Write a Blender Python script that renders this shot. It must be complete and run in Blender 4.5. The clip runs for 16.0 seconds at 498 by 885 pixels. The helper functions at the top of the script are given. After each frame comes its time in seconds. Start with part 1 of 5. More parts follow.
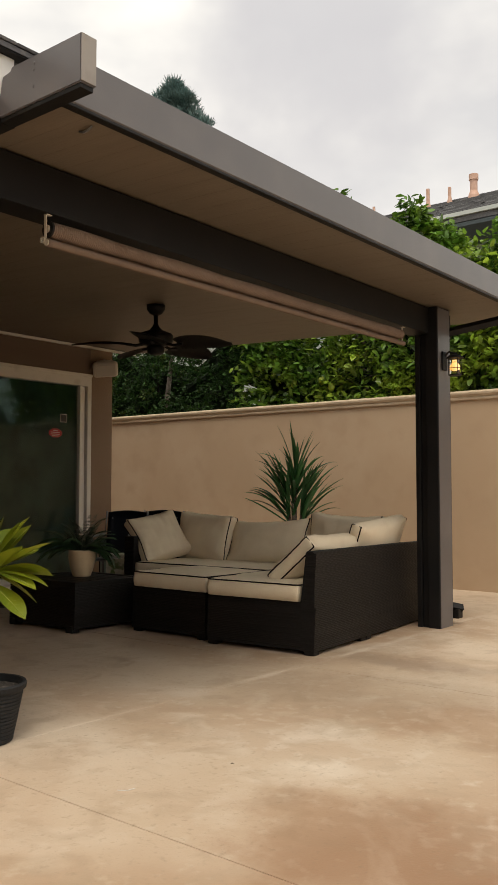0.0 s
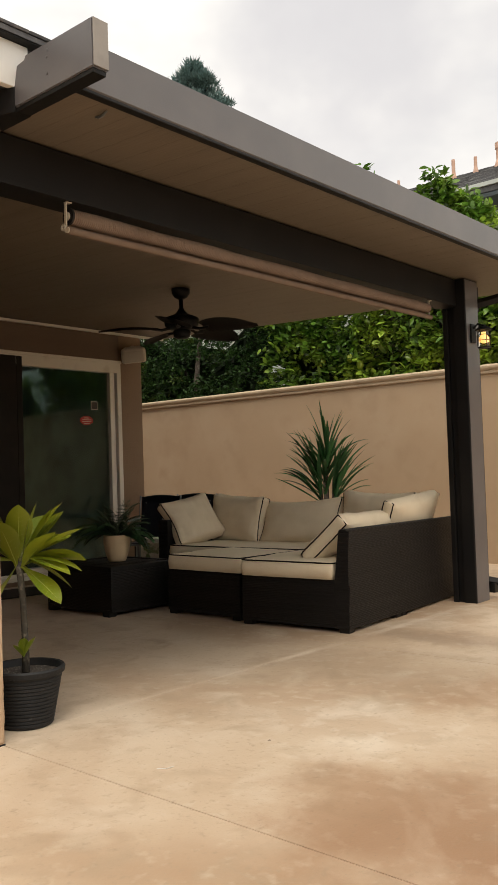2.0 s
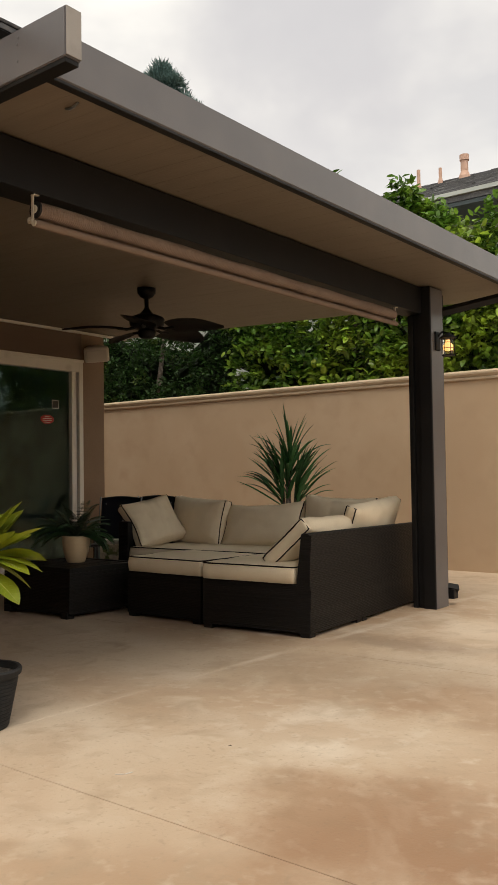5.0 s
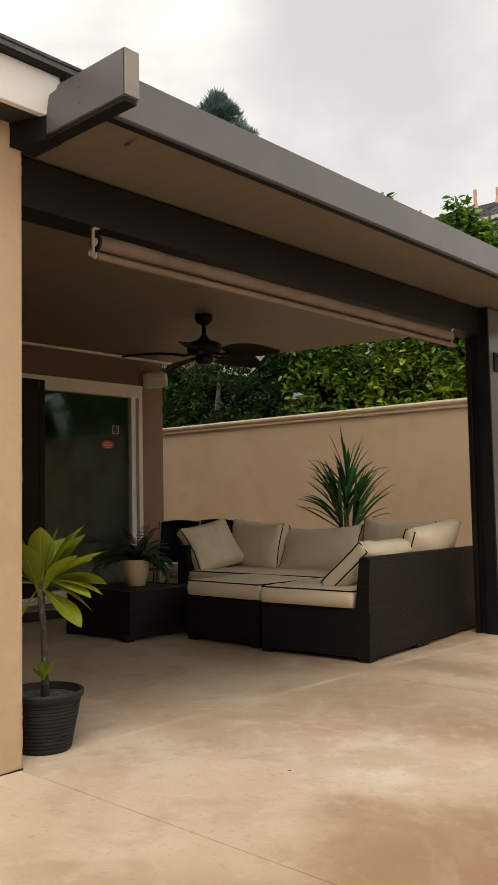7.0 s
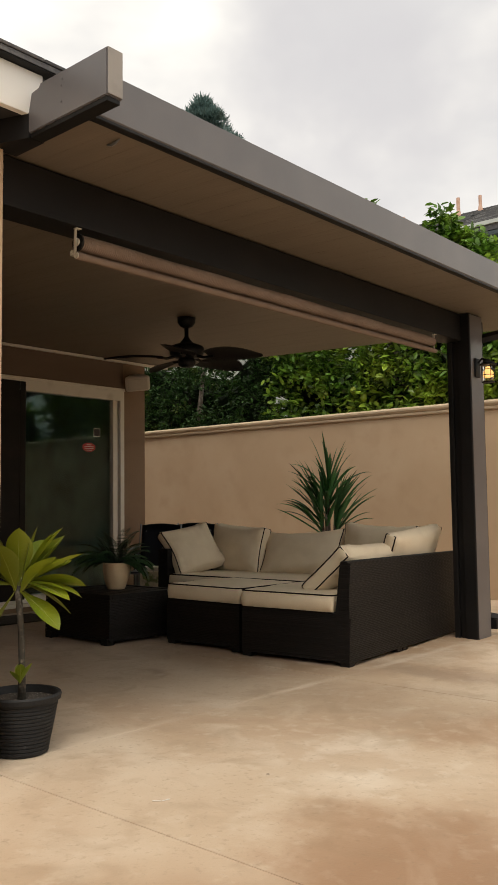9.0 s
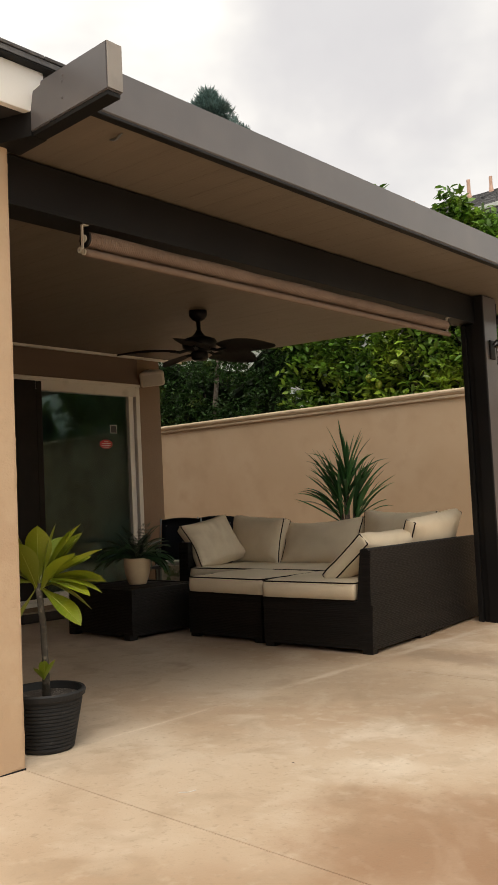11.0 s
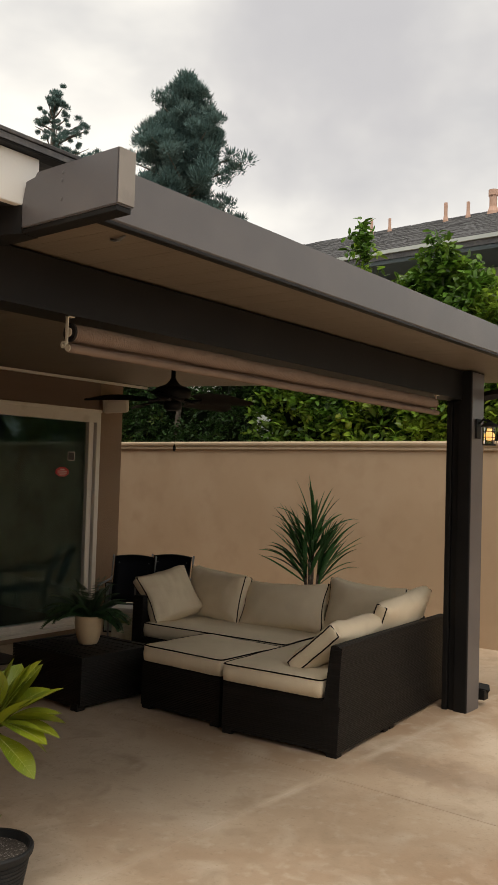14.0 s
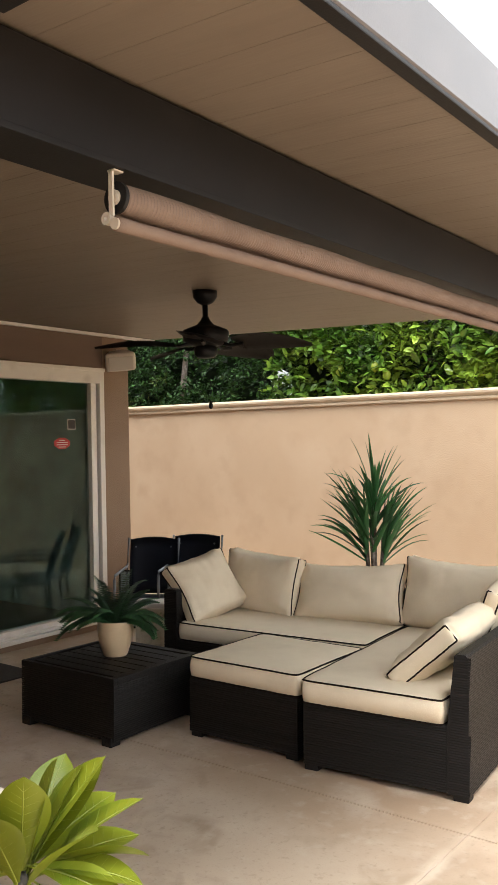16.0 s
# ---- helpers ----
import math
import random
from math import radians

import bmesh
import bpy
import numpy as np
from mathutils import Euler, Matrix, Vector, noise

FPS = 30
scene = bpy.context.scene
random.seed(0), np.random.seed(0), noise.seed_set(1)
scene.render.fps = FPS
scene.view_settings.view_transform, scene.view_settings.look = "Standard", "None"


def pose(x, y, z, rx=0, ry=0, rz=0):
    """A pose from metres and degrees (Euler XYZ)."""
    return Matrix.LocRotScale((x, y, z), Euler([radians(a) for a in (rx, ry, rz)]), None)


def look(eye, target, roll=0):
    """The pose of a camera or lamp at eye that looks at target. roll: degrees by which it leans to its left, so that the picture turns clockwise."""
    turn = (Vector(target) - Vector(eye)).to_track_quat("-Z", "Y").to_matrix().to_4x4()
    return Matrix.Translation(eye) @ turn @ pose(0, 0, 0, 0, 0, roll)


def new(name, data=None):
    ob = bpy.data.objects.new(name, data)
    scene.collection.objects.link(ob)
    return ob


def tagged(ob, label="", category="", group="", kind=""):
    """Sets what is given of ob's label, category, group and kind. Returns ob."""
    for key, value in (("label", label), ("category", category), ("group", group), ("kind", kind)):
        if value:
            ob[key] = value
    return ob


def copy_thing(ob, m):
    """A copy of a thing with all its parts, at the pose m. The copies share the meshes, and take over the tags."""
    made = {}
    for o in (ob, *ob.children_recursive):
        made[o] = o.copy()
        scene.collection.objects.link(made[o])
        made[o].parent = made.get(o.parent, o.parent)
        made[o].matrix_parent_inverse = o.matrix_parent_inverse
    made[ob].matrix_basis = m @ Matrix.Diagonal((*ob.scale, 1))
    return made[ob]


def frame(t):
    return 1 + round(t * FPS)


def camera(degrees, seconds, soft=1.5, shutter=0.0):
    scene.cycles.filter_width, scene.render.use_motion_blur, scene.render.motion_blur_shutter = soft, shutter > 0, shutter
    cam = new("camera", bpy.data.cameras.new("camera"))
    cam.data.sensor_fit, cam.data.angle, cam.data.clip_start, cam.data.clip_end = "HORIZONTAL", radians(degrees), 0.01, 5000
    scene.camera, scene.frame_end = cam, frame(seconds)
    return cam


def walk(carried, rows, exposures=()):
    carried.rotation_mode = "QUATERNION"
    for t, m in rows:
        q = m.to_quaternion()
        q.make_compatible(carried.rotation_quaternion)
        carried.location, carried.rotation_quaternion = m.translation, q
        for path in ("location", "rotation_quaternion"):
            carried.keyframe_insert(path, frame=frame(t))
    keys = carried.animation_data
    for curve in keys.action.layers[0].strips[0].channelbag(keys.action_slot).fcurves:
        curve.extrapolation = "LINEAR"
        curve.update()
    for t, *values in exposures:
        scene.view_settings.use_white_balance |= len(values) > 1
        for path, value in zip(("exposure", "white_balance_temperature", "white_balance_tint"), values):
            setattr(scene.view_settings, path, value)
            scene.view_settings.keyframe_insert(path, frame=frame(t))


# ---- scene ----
cam = camera(33.4, 16.0, soft=1.4)
EXPOSURES = [(0.0, 0.52, 6800, 10), (0.5, 0.44, 6800, 10), (1.5, 0.64, 6800, 10), (3.0, 0.68, 6800, 10), (5.5, 0.49, 6800, 10), (6.0, 0.72, 6800, 10), (7.0, 0.54, 6800, 10), (8.0, 0.34, 6800, 10), (8.5, 0.55, 6950, 10), (9.0, 0.56, 6800, 10), (12.0, 0.79, 6800, 10), (12.5, 0.93, 6850, 10), (13.0, 0.59, 6800, 10), (13.5, 0.52, 6750, 10), (14.0, 0.33, 6750, 10), (14.5, 0.24, 6700, 10), (15.0, 0.66, 6900, 10), (15.5, 1.36, 6250, 10), (16.0, 2.0, 6050, 10)]
PATH = [
    (0, (0.142, 0.201, 0.969), (-1.098, 1.767, 1.074), -0.0),
    (0.5, (0.146, 0.198, 0.971), (-1.132, 1.733, 1.085), -1.7),
    (1, (0.117, 0.201, 0.965), (-1.228, 1.679, 1.036), -2.0),
    (1.5, (0.141, 0.224, 0.962), (-1.206, 1.701, 1.002), -1.9),
    (2, (0.161, 0.214, 0.96), (-1.141, 1.731, 1.023), -1.9),
    (2.5, (0.175, 0.228, 0.951), (-1.063, 1.796, 1.047), -1.4),
    (3, (0.161, 0.233, 0.951), (-1.026, 1.84, 1.05), -0.6),
    (5.5, (0.114, 0.22, 0.952), (-1.154, 1.766, 1.003), -0.9),
    (6, (0.111, 0.204, 0.954), (-1.257, 1.662, 1.005), -0.7),
    (6.5, (0.128, 0.202, 0.954), (-1.231, 1.667, 1.04), -0.6),
    (7, (0.143, 0.206, 0.956), (-1.189, 1.692, 1.084), -1.1),
    (7.5, (0.144, 0.214, 0.955), (-1.165, 1.717, 1.122), -1.5),
    (8, (0.146, 0.224, 0.951), (-1.142, 1.744, 1.122), -0.9),
    (8.5, (0.145, 0.225, 0.95), (-1.141, 1.749, 1.104), -0.7),
    (9, (0.142, 0.217, 0.946), (-1.158, 1.73, 1.085), -0.7),
    (11.5, (0.15, 0.235, 0.938), (-1.19, 1.717, 1.028), -3.2),
    (12, (0.141, 0.228, 0.941), (-1.202, 1.71, 0.967), -2.5),
    (12.5, (0.138, 0.236, 0.959), (-1.194, 1.728, 0.955), -1.3),
    (13, (0.064, 0.329, 1.004), (-1.229, 1.853, 1.045), -3.7),
    (13.5, (0.014, 0.329, 1.327), (-1.222, 1.901, 1.37), -1.5),
    (14, (-0.185, 0.357, 1.544), (-1.426, 1.924, 1.624), 1.7),
    (14.5, (-0.403, 0.5, 1.529), (-1.7, 2.021, 1.593), 1.1),
    (15, (-0.741, 0.724, 1.551), (-2.072, 2.216, 1.555), 0.4),
    (15.5, (-1.107, 0.854, 1.551), (-2.381, 2.396, 1.549), 0.2),
    (16, (-1.352, 1.087, 1.514), (-2.555, 2.685, 1.512), -1.0),
]
walk(cam, [(t, look(eye, target, roll)) for t, eye, target, roll in PATH], EXPOSURES)

# ---- world and light ----
world = bpy.data.worlds.new("overcast_sky")
scene.world = world
world.use_nodes = True
wn, wl = world.node_tree.nodes, world.node_tree.links
wn.clear()
w_out, w_bg = wn.new("ShaderNodeOutputWorld"), wn.new("ShaderNodeBackground")
sky = wn.new("ShaderNodeTexSky")
sky.sky_type, sky.sun_disc = "NISHITA", False
sky.sun_elevation, sky.sun_rotation = radians(68), radians(135)
sky_dim = wn.new("ShaderNodeVectorMath")
sky_dim.operation = "SCALE"
sky_dim.inputs["Scale"].default_value = 0.1
w_co = wn.new("ShaderNodeTexCoord")
w_map = wn.new("ShaderNodeMapping")
w_map.inputs["Scale"].default_value = (1.0, 1.0, 2.2)
w_map.inputs["Location"].default_value = (0.35, 0.1, 0.2)
cloud_big, cloud_ramp = wn.new("ShaderNodeTexNoise"), wn.new("ShaderNodeValToRGB")
cloud_big.inputs["Scale"].default_value = 2.6
cloud_big.inputs["Detail"].default_value = 5.0
cloud_big.inputs["Roughness"].default_value = 0.48
cloud_ramp.color_ramp.elements[0].position, cloud_ramp.color_ramp.elements[0].color = 0.34, (0.57, 0.57, 0.575, 1)
cloud_ramp.color_ramp.elements[1].position, cloud_ramp.color_ramp.elements[1].color = 0.57, (0.94, 0.917, 0.855, 1)
w_mix = wn.new("ShaderNodeMix")
w_mix.data_type = "RGBA"
w_mix.inputs["Factor"].default_value = 0.93
wl.new(w_co.outputs["Generated"], w_map.inputs["Vector"])
wl.new(w_map.outputs["Vector"], cloud_big.inputs["Vector"])
wl.new(cloud_big.outputs["Fac"], cloud_ramp.inputs["Fac"])
wl.new(sky.outputs["Color"], sky_dim.inputs[0])
wl.new(sky_dim.outputs["Vector"], w_mix.inputs["A"])
wl.new(cloud_ramp.outputs["Color"], w_mix.inputs["B"])
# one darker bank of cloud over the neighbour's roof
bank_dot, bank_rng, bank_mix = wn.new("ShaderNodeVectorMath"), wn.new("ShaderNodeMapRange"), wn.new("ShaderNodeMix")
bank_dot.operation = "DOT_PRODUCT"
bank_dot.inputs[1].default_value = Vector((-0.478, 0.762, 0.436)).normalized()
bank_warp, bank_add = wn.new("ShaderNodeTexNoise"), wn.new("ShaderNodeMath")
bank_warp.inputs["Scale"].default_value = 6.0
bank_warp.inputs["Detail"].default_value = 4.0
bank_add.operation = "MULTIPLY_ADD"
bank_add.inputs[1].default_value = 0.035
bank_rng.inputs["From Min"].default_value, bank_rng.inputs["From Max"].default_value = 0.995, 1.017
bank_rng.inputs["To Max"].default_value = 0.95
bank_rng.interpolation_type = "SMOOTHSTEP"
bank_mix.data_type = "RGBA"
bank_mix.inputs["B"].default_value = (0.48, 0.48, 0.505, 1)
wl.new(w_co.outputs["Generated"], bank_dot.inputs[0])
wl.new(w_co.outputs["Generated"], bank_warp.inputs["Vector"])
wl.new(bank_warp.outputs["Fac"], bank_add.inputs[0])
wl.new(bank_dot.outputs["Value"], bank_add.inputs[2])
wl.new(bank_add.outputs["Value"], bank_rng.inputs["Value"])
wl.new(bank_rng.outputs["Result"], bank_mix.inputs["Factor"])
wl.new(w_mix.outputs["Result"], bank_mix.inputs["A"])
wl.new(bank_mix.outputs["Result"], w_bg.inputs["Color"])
w_bg.inputs["Strength"].default_value = 0.98
wl.new(w_bg.outputs["Background"], w_out.inputs["Surface"])

sun = new("sun", bpy.data.lights.new("sun", "SUN"))
sun.data.energy, sun.data.angle, sun.data.color = 1.5, radians(30), (1.0, 0.945, 0.86)
sun.matrix_world = look((2.6, -2.6, 9), (0, 0, 0))


# ---- materials ----
def mat(name, base, rough=0.6, metal=0.0, vary=(), bump=0.0, bump_scale=60.0, island=0.0, obj=0.0, spec=0.5, stretch=(1, 1, 1), noise_detail=6.0, warp=0.0):
    """vary: (colour, scale, low, high) layers of noise laid over the base."""
    m = bpy.data.materials.new(name)
    m.use_nodes = True
    n, l = m.node_tree.nodes, m.node_tree.links
    b = n["Principled BSDF"]
    b.inputs["Roughness"].default_value, b.inputs["Metallic"].default_value = rough, metal
    b.inputs["Specular IOR Level"].default_value = spec
    co, mp = n.new("ShaderNodeTexCoord"), n.new("ShaderNodeMapping")
    mp.inputs["Scale"].default_value = stretch
    l.new(co.outputs["Object"], mp.inputs["Vector"])
    rgb = n.new("ShaderNodeRGB")
    rgb.outputs[0].default_value = (*base, 1)
    last = rgb.outputs[0]
    for k, (colour, scale, low, high) in enumerate(vary):
        tex, ramp, mix = n.new("ShaderNodeTexNoise"), n.new("ShaderNodeMapRange"), n.new("ShaderNodeMix")
        tex.inputs["Scale"].default_value, tex.inputs["Detail"].default_value = scale, noise_detail
        tex.inputs["Distortion"].default_value = warp if scale < 10 else 0.0
        tex.noise_dimensions = "4D"
        tex.inputs["W"].default_value = 1.7 * k + 0.3
        ramp.inputs["From Min"].default_value, ramp.inputs["From Max"].default_value = low, high
        mix.data_type = "RGBA"
        mix.inputs["B"].default_value = (*colour, 1)
        l.new(mp.outputs["Vector"], tex.inputs["Vector"])
        l.new(tex.outputs["Fac"], ramp.inputs["Value"])
        l.new(ramp.outputs["Result"], mix.inputs["Factor"])
        l.new(last, mix.inputs["A"])
        last = mix.outputs["Result"]
    for amount, node, socket in ((island, "ShaderNodeNewGeometry", "Random Per Island"), (obj, "ShaderNodeObjectInfo", "Random")):
        if amount:
            src, rng, hsv = n.new(node), n.new("ShaderNodeMapRange"), n.new("ShaderNodeHueSaturation")
            rng.inputs["To Min"].default_value, rng.inputs["To Max"].default_value = 1 - amount, 1 + amount
            l.new(src.outputs[socket], rng.inputs["Value"])
            l.new(rng.outputs["Result"], hsv.inputs["Value"])
            l.new(last, hsv.inputs["Color"])
            last = hsv.outputs["Color"]
    l.new(last, b.inputs["Base Color"])
    if bump:
        tex, bm_node = n.new("ShaderNodeTexNoise"), n.new("ShaderNodeBump")
        tex.inputs["Scale"].default_value, tex.inputs["Detail"].default_value = bump_scale, 8.0
        bm_node.inputs["Strength"].default_value, bm_node.inputs["Distance"].default_value = bump, 0.01
        l.new(mp.outputs["Vector"], tex.inputs["Vector"])
        l.new(tex.outputs["Fac"], bm_node.inputs["Height"])
        l.new(bm_node.outputs["Normal"], b.inputs["Normal"])
    return m


CONCRETE = mat("stained_concrete", (0.485, 0.372, 0.264), 0.58, vary=[((0.57, 0.462, 0.350), 0.75, 0.44, 0.66), ((0.36, 0.238, 0.148), 0.48, 0.475, 0.66), ((0.59, 0.49, 0.382), 2.3, 0.52, 0.76), ((0.37, 0.275, 0.186), 4.6, 0.51, 0.78), ((0.57, 0.475, 0.37), 14.0, 0.55, 0.85), ((0.33, 0.25, 0.17), 45.0, 0.57, 0.82), ((0.34, 0.27, 0.20), 160.0, 0.60, 0.80)], bump=0.12, bump_scale=90, noise_detail=9.0, warp=0.9)
EARTH = mat("packed_earth", (0.20, 0.15, 0.10), 0.9, vary=[((0.12, 0.10, 0.06), 1.5, 0.4, 0.7)], bump=0.4)
STUCCO = mat("tan_stucco", (0.47, 0.335, 0.215), 0.9, vary=[((0.51, 0.375, 0.25), 1.2, 0.42, 0.68), ((0.435, 0.305, 0.195), 4.0, 0.5, 0.85)], bump=0.3, bump_scale=130)
HOUSE_STUCCO = mat("house_stucco", (0.50, 0.36, 0.235), 0.9, vary=[((0.45, 0.31, 0.20), 2.0, 0.45, 0.7), ((0.475, 0.338, 0.219), 38.0, 0.50, 0.75), ((0.53, 0.39, 0.26), 9.0, 0.52, 0.78)], bump=0.22, bump_scale=120)
def add_stains_and_shade(m, spots):
    """Old brown and pale marks on the slab, and shade painted under the cover: (x, y, radius, stretch along y, colour,
    strength).
    """
    n, l = m.node_tree.nodes, m.node_tree.links
    b = n["Principled BSDF"]
    last = b.inputs["Base Color"].links[0].from_socket
    co, warp, add = n.new("ShaderNodeTexCoord"), n.new("ShaderNodeTexNoise"), n.new("ShaderNodeVectorMath")
    warp.inputs["Scale"].default_value, warp.inputs["Detail"].default_value, warp.inputs["Roughness"].default_value = 2.6, 10.0, 0.66
    add.operation = "MULTIPLY_ADD"
    add.inputs[1].default_value = (0.9, 0.9, 0.0)
    l.new(co.outputs["Object"], warp.inputs["Vector"])
    l.new(warp.outputs["Color"], add.inputs[0])
    l.new(co.outputs["Object"], add.inputs[2])
    for x, y, rad, stretch, colour, strength in spots:
        mp, length, rng_, mix = n.new("ShaderNodeMapping"), n.new("ShaderNodeVectorMath"), n.new("ShaderNodeMapRange"), n.new("ShaderNodeMix")
        mp.inputs["Location"].default_value = (-(x + 0.45) / rad, -(y + 0.45) / (rad * stretch), 0)
        mp.inputs["Scale"].default_value = (1 / rad, 1 / (rad * stretch), 0)
        length.operation = "LENGTH"
        rng_.interpolation_type = "SMOOTHSTEP"
        rng_.inputs["From Min"].default_value, rng_.inputs["From Max"].default_value = 1.25, 0.45
        rng_.inputs["To Max"].default_value = strength
        mix.data_type = "RGBA"
        mix.blend_type = "MULTIPLY"
        mix.inputs["B"].default_value = (colour[0] / 0.53, colour[1] / 0.41, colour[2] / 0.285, 1)
        l.new(add.outputs["Vector"], mp.inputs["Vector"])
        l.new(mp.outputs["Vector"], length.inputs[0])
        l.new(length.outputs["Value"], rng_.inputs["Value"])
        l.new(rng_.outputs["Result"], mix.inputs["Factor"])
        l.new(last, mix.inputs["A"])
        last = mix.outputs["Result"]
    l.new(last, b.inputs["Base Color"])


add_stains_and_shade(CONCRETE, [(-1.05, 2.25, 0.55, 0.8, (0.36, 0.225, 0.13), 0.75),
                      (-1.28, 3.72, 0.58, 0.65, (0.38, 0.25, 0.15), 0.6),
                      (-2.1, 4.75, 0.45, 0.5, (0.36, 0.27, 0.19), 0.5),
                      (-1.7, 3.0, 0.6, 0.7, (0.66, 0.56, 0.43), 0.4),
                      (-2.25, 3.75, 0.45, 0.9, (0.39, 0.295, 0.20), 0.5),
                      (-2.45, 4.75, 0.40, 0.5, (0.37, 0.28, 0.19), 0.5),
                      # The next two broad spots darken the slab, mainly for shade under the cover.
                      (-3.6, 3.7, 1.15, 0.8, (0.41, 0.315, 0.215), 0.8),
                      (-2.5, 4.1, 1.30, 0.9, (0.42, 0.32, 0.22), 0.45),
                      (-1.85, 4.15, 0.60, 0.8, (0.40, 0.30, 0.20), 0.5)])


def add_worn_joint(m, x, half, colour, strength):
    """A pale rubbed band in the coating along the scored joint at x."""
    n, l = m.node_tree.nodes, m.node_tree.links
    b = n["Principled BSDF"]
    co, sep, wob, fade = n.new("ShaderNodeTexCoord"), n.new("ShaderNodeSeparateXYZ"), n.new("ShaderNodeTexNoise"), n.new("ShaderNodeTexNoise")
    wob.inputs["Scale"].default_value, fade.inputs["Scale"].default_value = 9.0, 1.3
    add, off, band, gate, mul, mix = n.new("ShaderNodeMath"), n.new("ShaderNodeMath"), n.new("ShaderNodeMapRange"), n.new("ShaderNodeMapRange"), n.new("ShaderNodeMath"), n.new("ShaderNodeMix")
    add.operation, off.operation, mul.operation, mix.data_type = "MULTIPLY_ADD", "ABSOLUTE", "MULTIPLY", "RGBA"
    add.inputs[1].default_value = 0.05
    shift = n.new("ShaderNodeMath")
    shift.inputs[1].default_value = -x - 0.025
    band.inputs["From Min"].default_value, band.inputs["From Max"].default_value = half, half * 0.35
    gate.inputs["From Min"].default_value, gate.inputs["From Max"].default_value, gate.inputs["To Max"].default_value = 0.36, 0.58, strength
    mix.inputs["B"].default_value = (*colour, 1)
    l.new(co.outputs["Object"], sep.inputs["Vector"])
    l.new(co.outputs["Object"], wob.inputs["Vector"])
    l.new(co.outputs["Object"], fade.inputs["Vector"])
    l.new(wob.outputs["Fac"], add.inputs[0])
    l.new(sep.outputs["X"], add.inputs[2])
    l.new(add.outputs["Value"], shift.inputs[0])
    l.new(shift.outputs["Value"], off.inputs[0])
    l.new(off.outputs["Value"], band.inputs["Value"])
    l.new(fade.outputs["Fac"], gate.inputs["Value"])
    l.new(band.outputs["Result"], mul.inputs[0])
    l.new(gate.outputs["Result"], mul.inputs[1])
    l.new(mul.outputs["Value"], mix.inputs["Factor"])
    l.new(b.inputs["Base Color"].links[0].from_socket, mix.inputs["A"])
    l.new(mix.outputs["Result"], b.inputs["Base Color"])


add_worn_joint(CONCRETE, -2.68, 0.045, (0.59, 0.49, 0.38), 0.55)
# House stucco darkened; the recess's shade under the cover is in this colour.
SHADED_STUCCO = mat("shaded_stucco", (0.285, 0.198, 0.133), 0.9, vary=[((0.25, 0.17, 0.113), 2.0, 0.45, 0.7)], bump=0.6, bump_scale=110)
SKYLIT_END = mat("skylit_board_end", (0.27, 0.245, 0.22), 0.6, vary=[((0.20, 0.18, 0.165), 9.0, 0.45, 0.7)], bump=0.1)
# Near-black soffit colour: the shadow under the eave is painted in.
EAVE_SHADE = mat("eave_shade", (0.022, 0.021, 0.023), 0.7, vary=[((0.032, 0.029, 0.028), 5.0, 0.45, 0.7)])
HEADER_SHADE = mat("shaded_brown_wood", (0.17, 0.118, 0.088), 0.7, vary=[((0.14, 0.095, 0.07), 3.0, 0.45, 0.7)], bump=0.15, stretch=(1, 0.2, 1))
COPING = mat("wall_coping", (0.50, 0.385, 0.265), 0.85, vary=[((0.36, 0.27, 0.18), 5.0, 0.5, 0.8)], bump=0.3)
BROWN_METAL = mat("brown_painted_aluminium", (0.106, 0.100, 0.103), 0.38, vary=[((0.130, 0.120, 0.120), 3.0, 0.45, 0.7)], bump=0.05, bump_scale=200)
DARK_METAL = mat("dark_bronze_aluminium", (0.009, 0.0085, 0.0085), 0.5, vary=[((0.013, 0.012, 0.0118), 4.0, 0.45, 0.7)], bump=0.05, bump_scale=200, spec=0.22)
SOFFIT = mat("tan_roof_panel", (0.172, 0.138, 0.104), 0.46, vary=[((0.150, 0.118, 0.088), 2.2, 0.45, 0.7)], bump=0.12, bump_scale=14, stretch=(1, 6, 1))
WHITE_PAINT = mat("white_painted_wood", (0.78, 0.76, 0.72), 0.5, vary=[((0.66, 0.63, 0.58), 3.0, 0.5, 0.8)], bump=0.08)
VINYL = mat("white_vinyl", (0.80, 0.765, 0.70), 0.4, vary=[((0.62, 0.58, 0.51), 6.0, 0.55, 0.8)])
SHINGLE = mat("grey_shingle", (0.10, 0.10, 0.105), 0.9, vary=[((0.16, 0.155, 0.15), 30.0, 0.45, 0.7)], bump=0.4, obj=0.25)
WICKER = mat("dark_wicker", (0.0075, 0.0064, 0.0061), 0.55, vary=[((0.011, 0.0088, 0.008), 3.0, 0.45, 0.75)], island=0.4, spec=0.27)
WICKER_CORE = mat("dark_wicker_core", (0.006, 0.005, 0.0047), 0.6, vary=[((0.010, 0.008, 0.0072), 20.0, 0.45, 0.7)], bump=0.3, bump_scale=150, spec=0.3)
CANVAS = mat("beige_canvas", (0.74, 0.63, 0.465), 0.92, vary=[((0.67, 0.56, 0.405), 5.0, 0.45, 0.75), ((0.77, 0.67, 0.51), 160.0, 0.5, 0.8)], bump=0.18, bump_scale=260, spec=0.2)
PIPING = mat("dark_brown_piping", (0.012, 0.008, 0.006), 0.9, vary=[((0.018, 0.012, 0.009), 90.0, 0.45, 0.7)], spec=0.1)
SHADE_CLOTH = mat("tan_shade_cloth", (0.19, 0.13, 0.094), 0.8, vary=[((0.155, 0.104, 0.074), 8.0, 0.45, 0.7)], bump=0.2, bump_scale=200)
BRACKET = mat("cream_bracket", (0.50, 0.44, 0.35), 0.4)
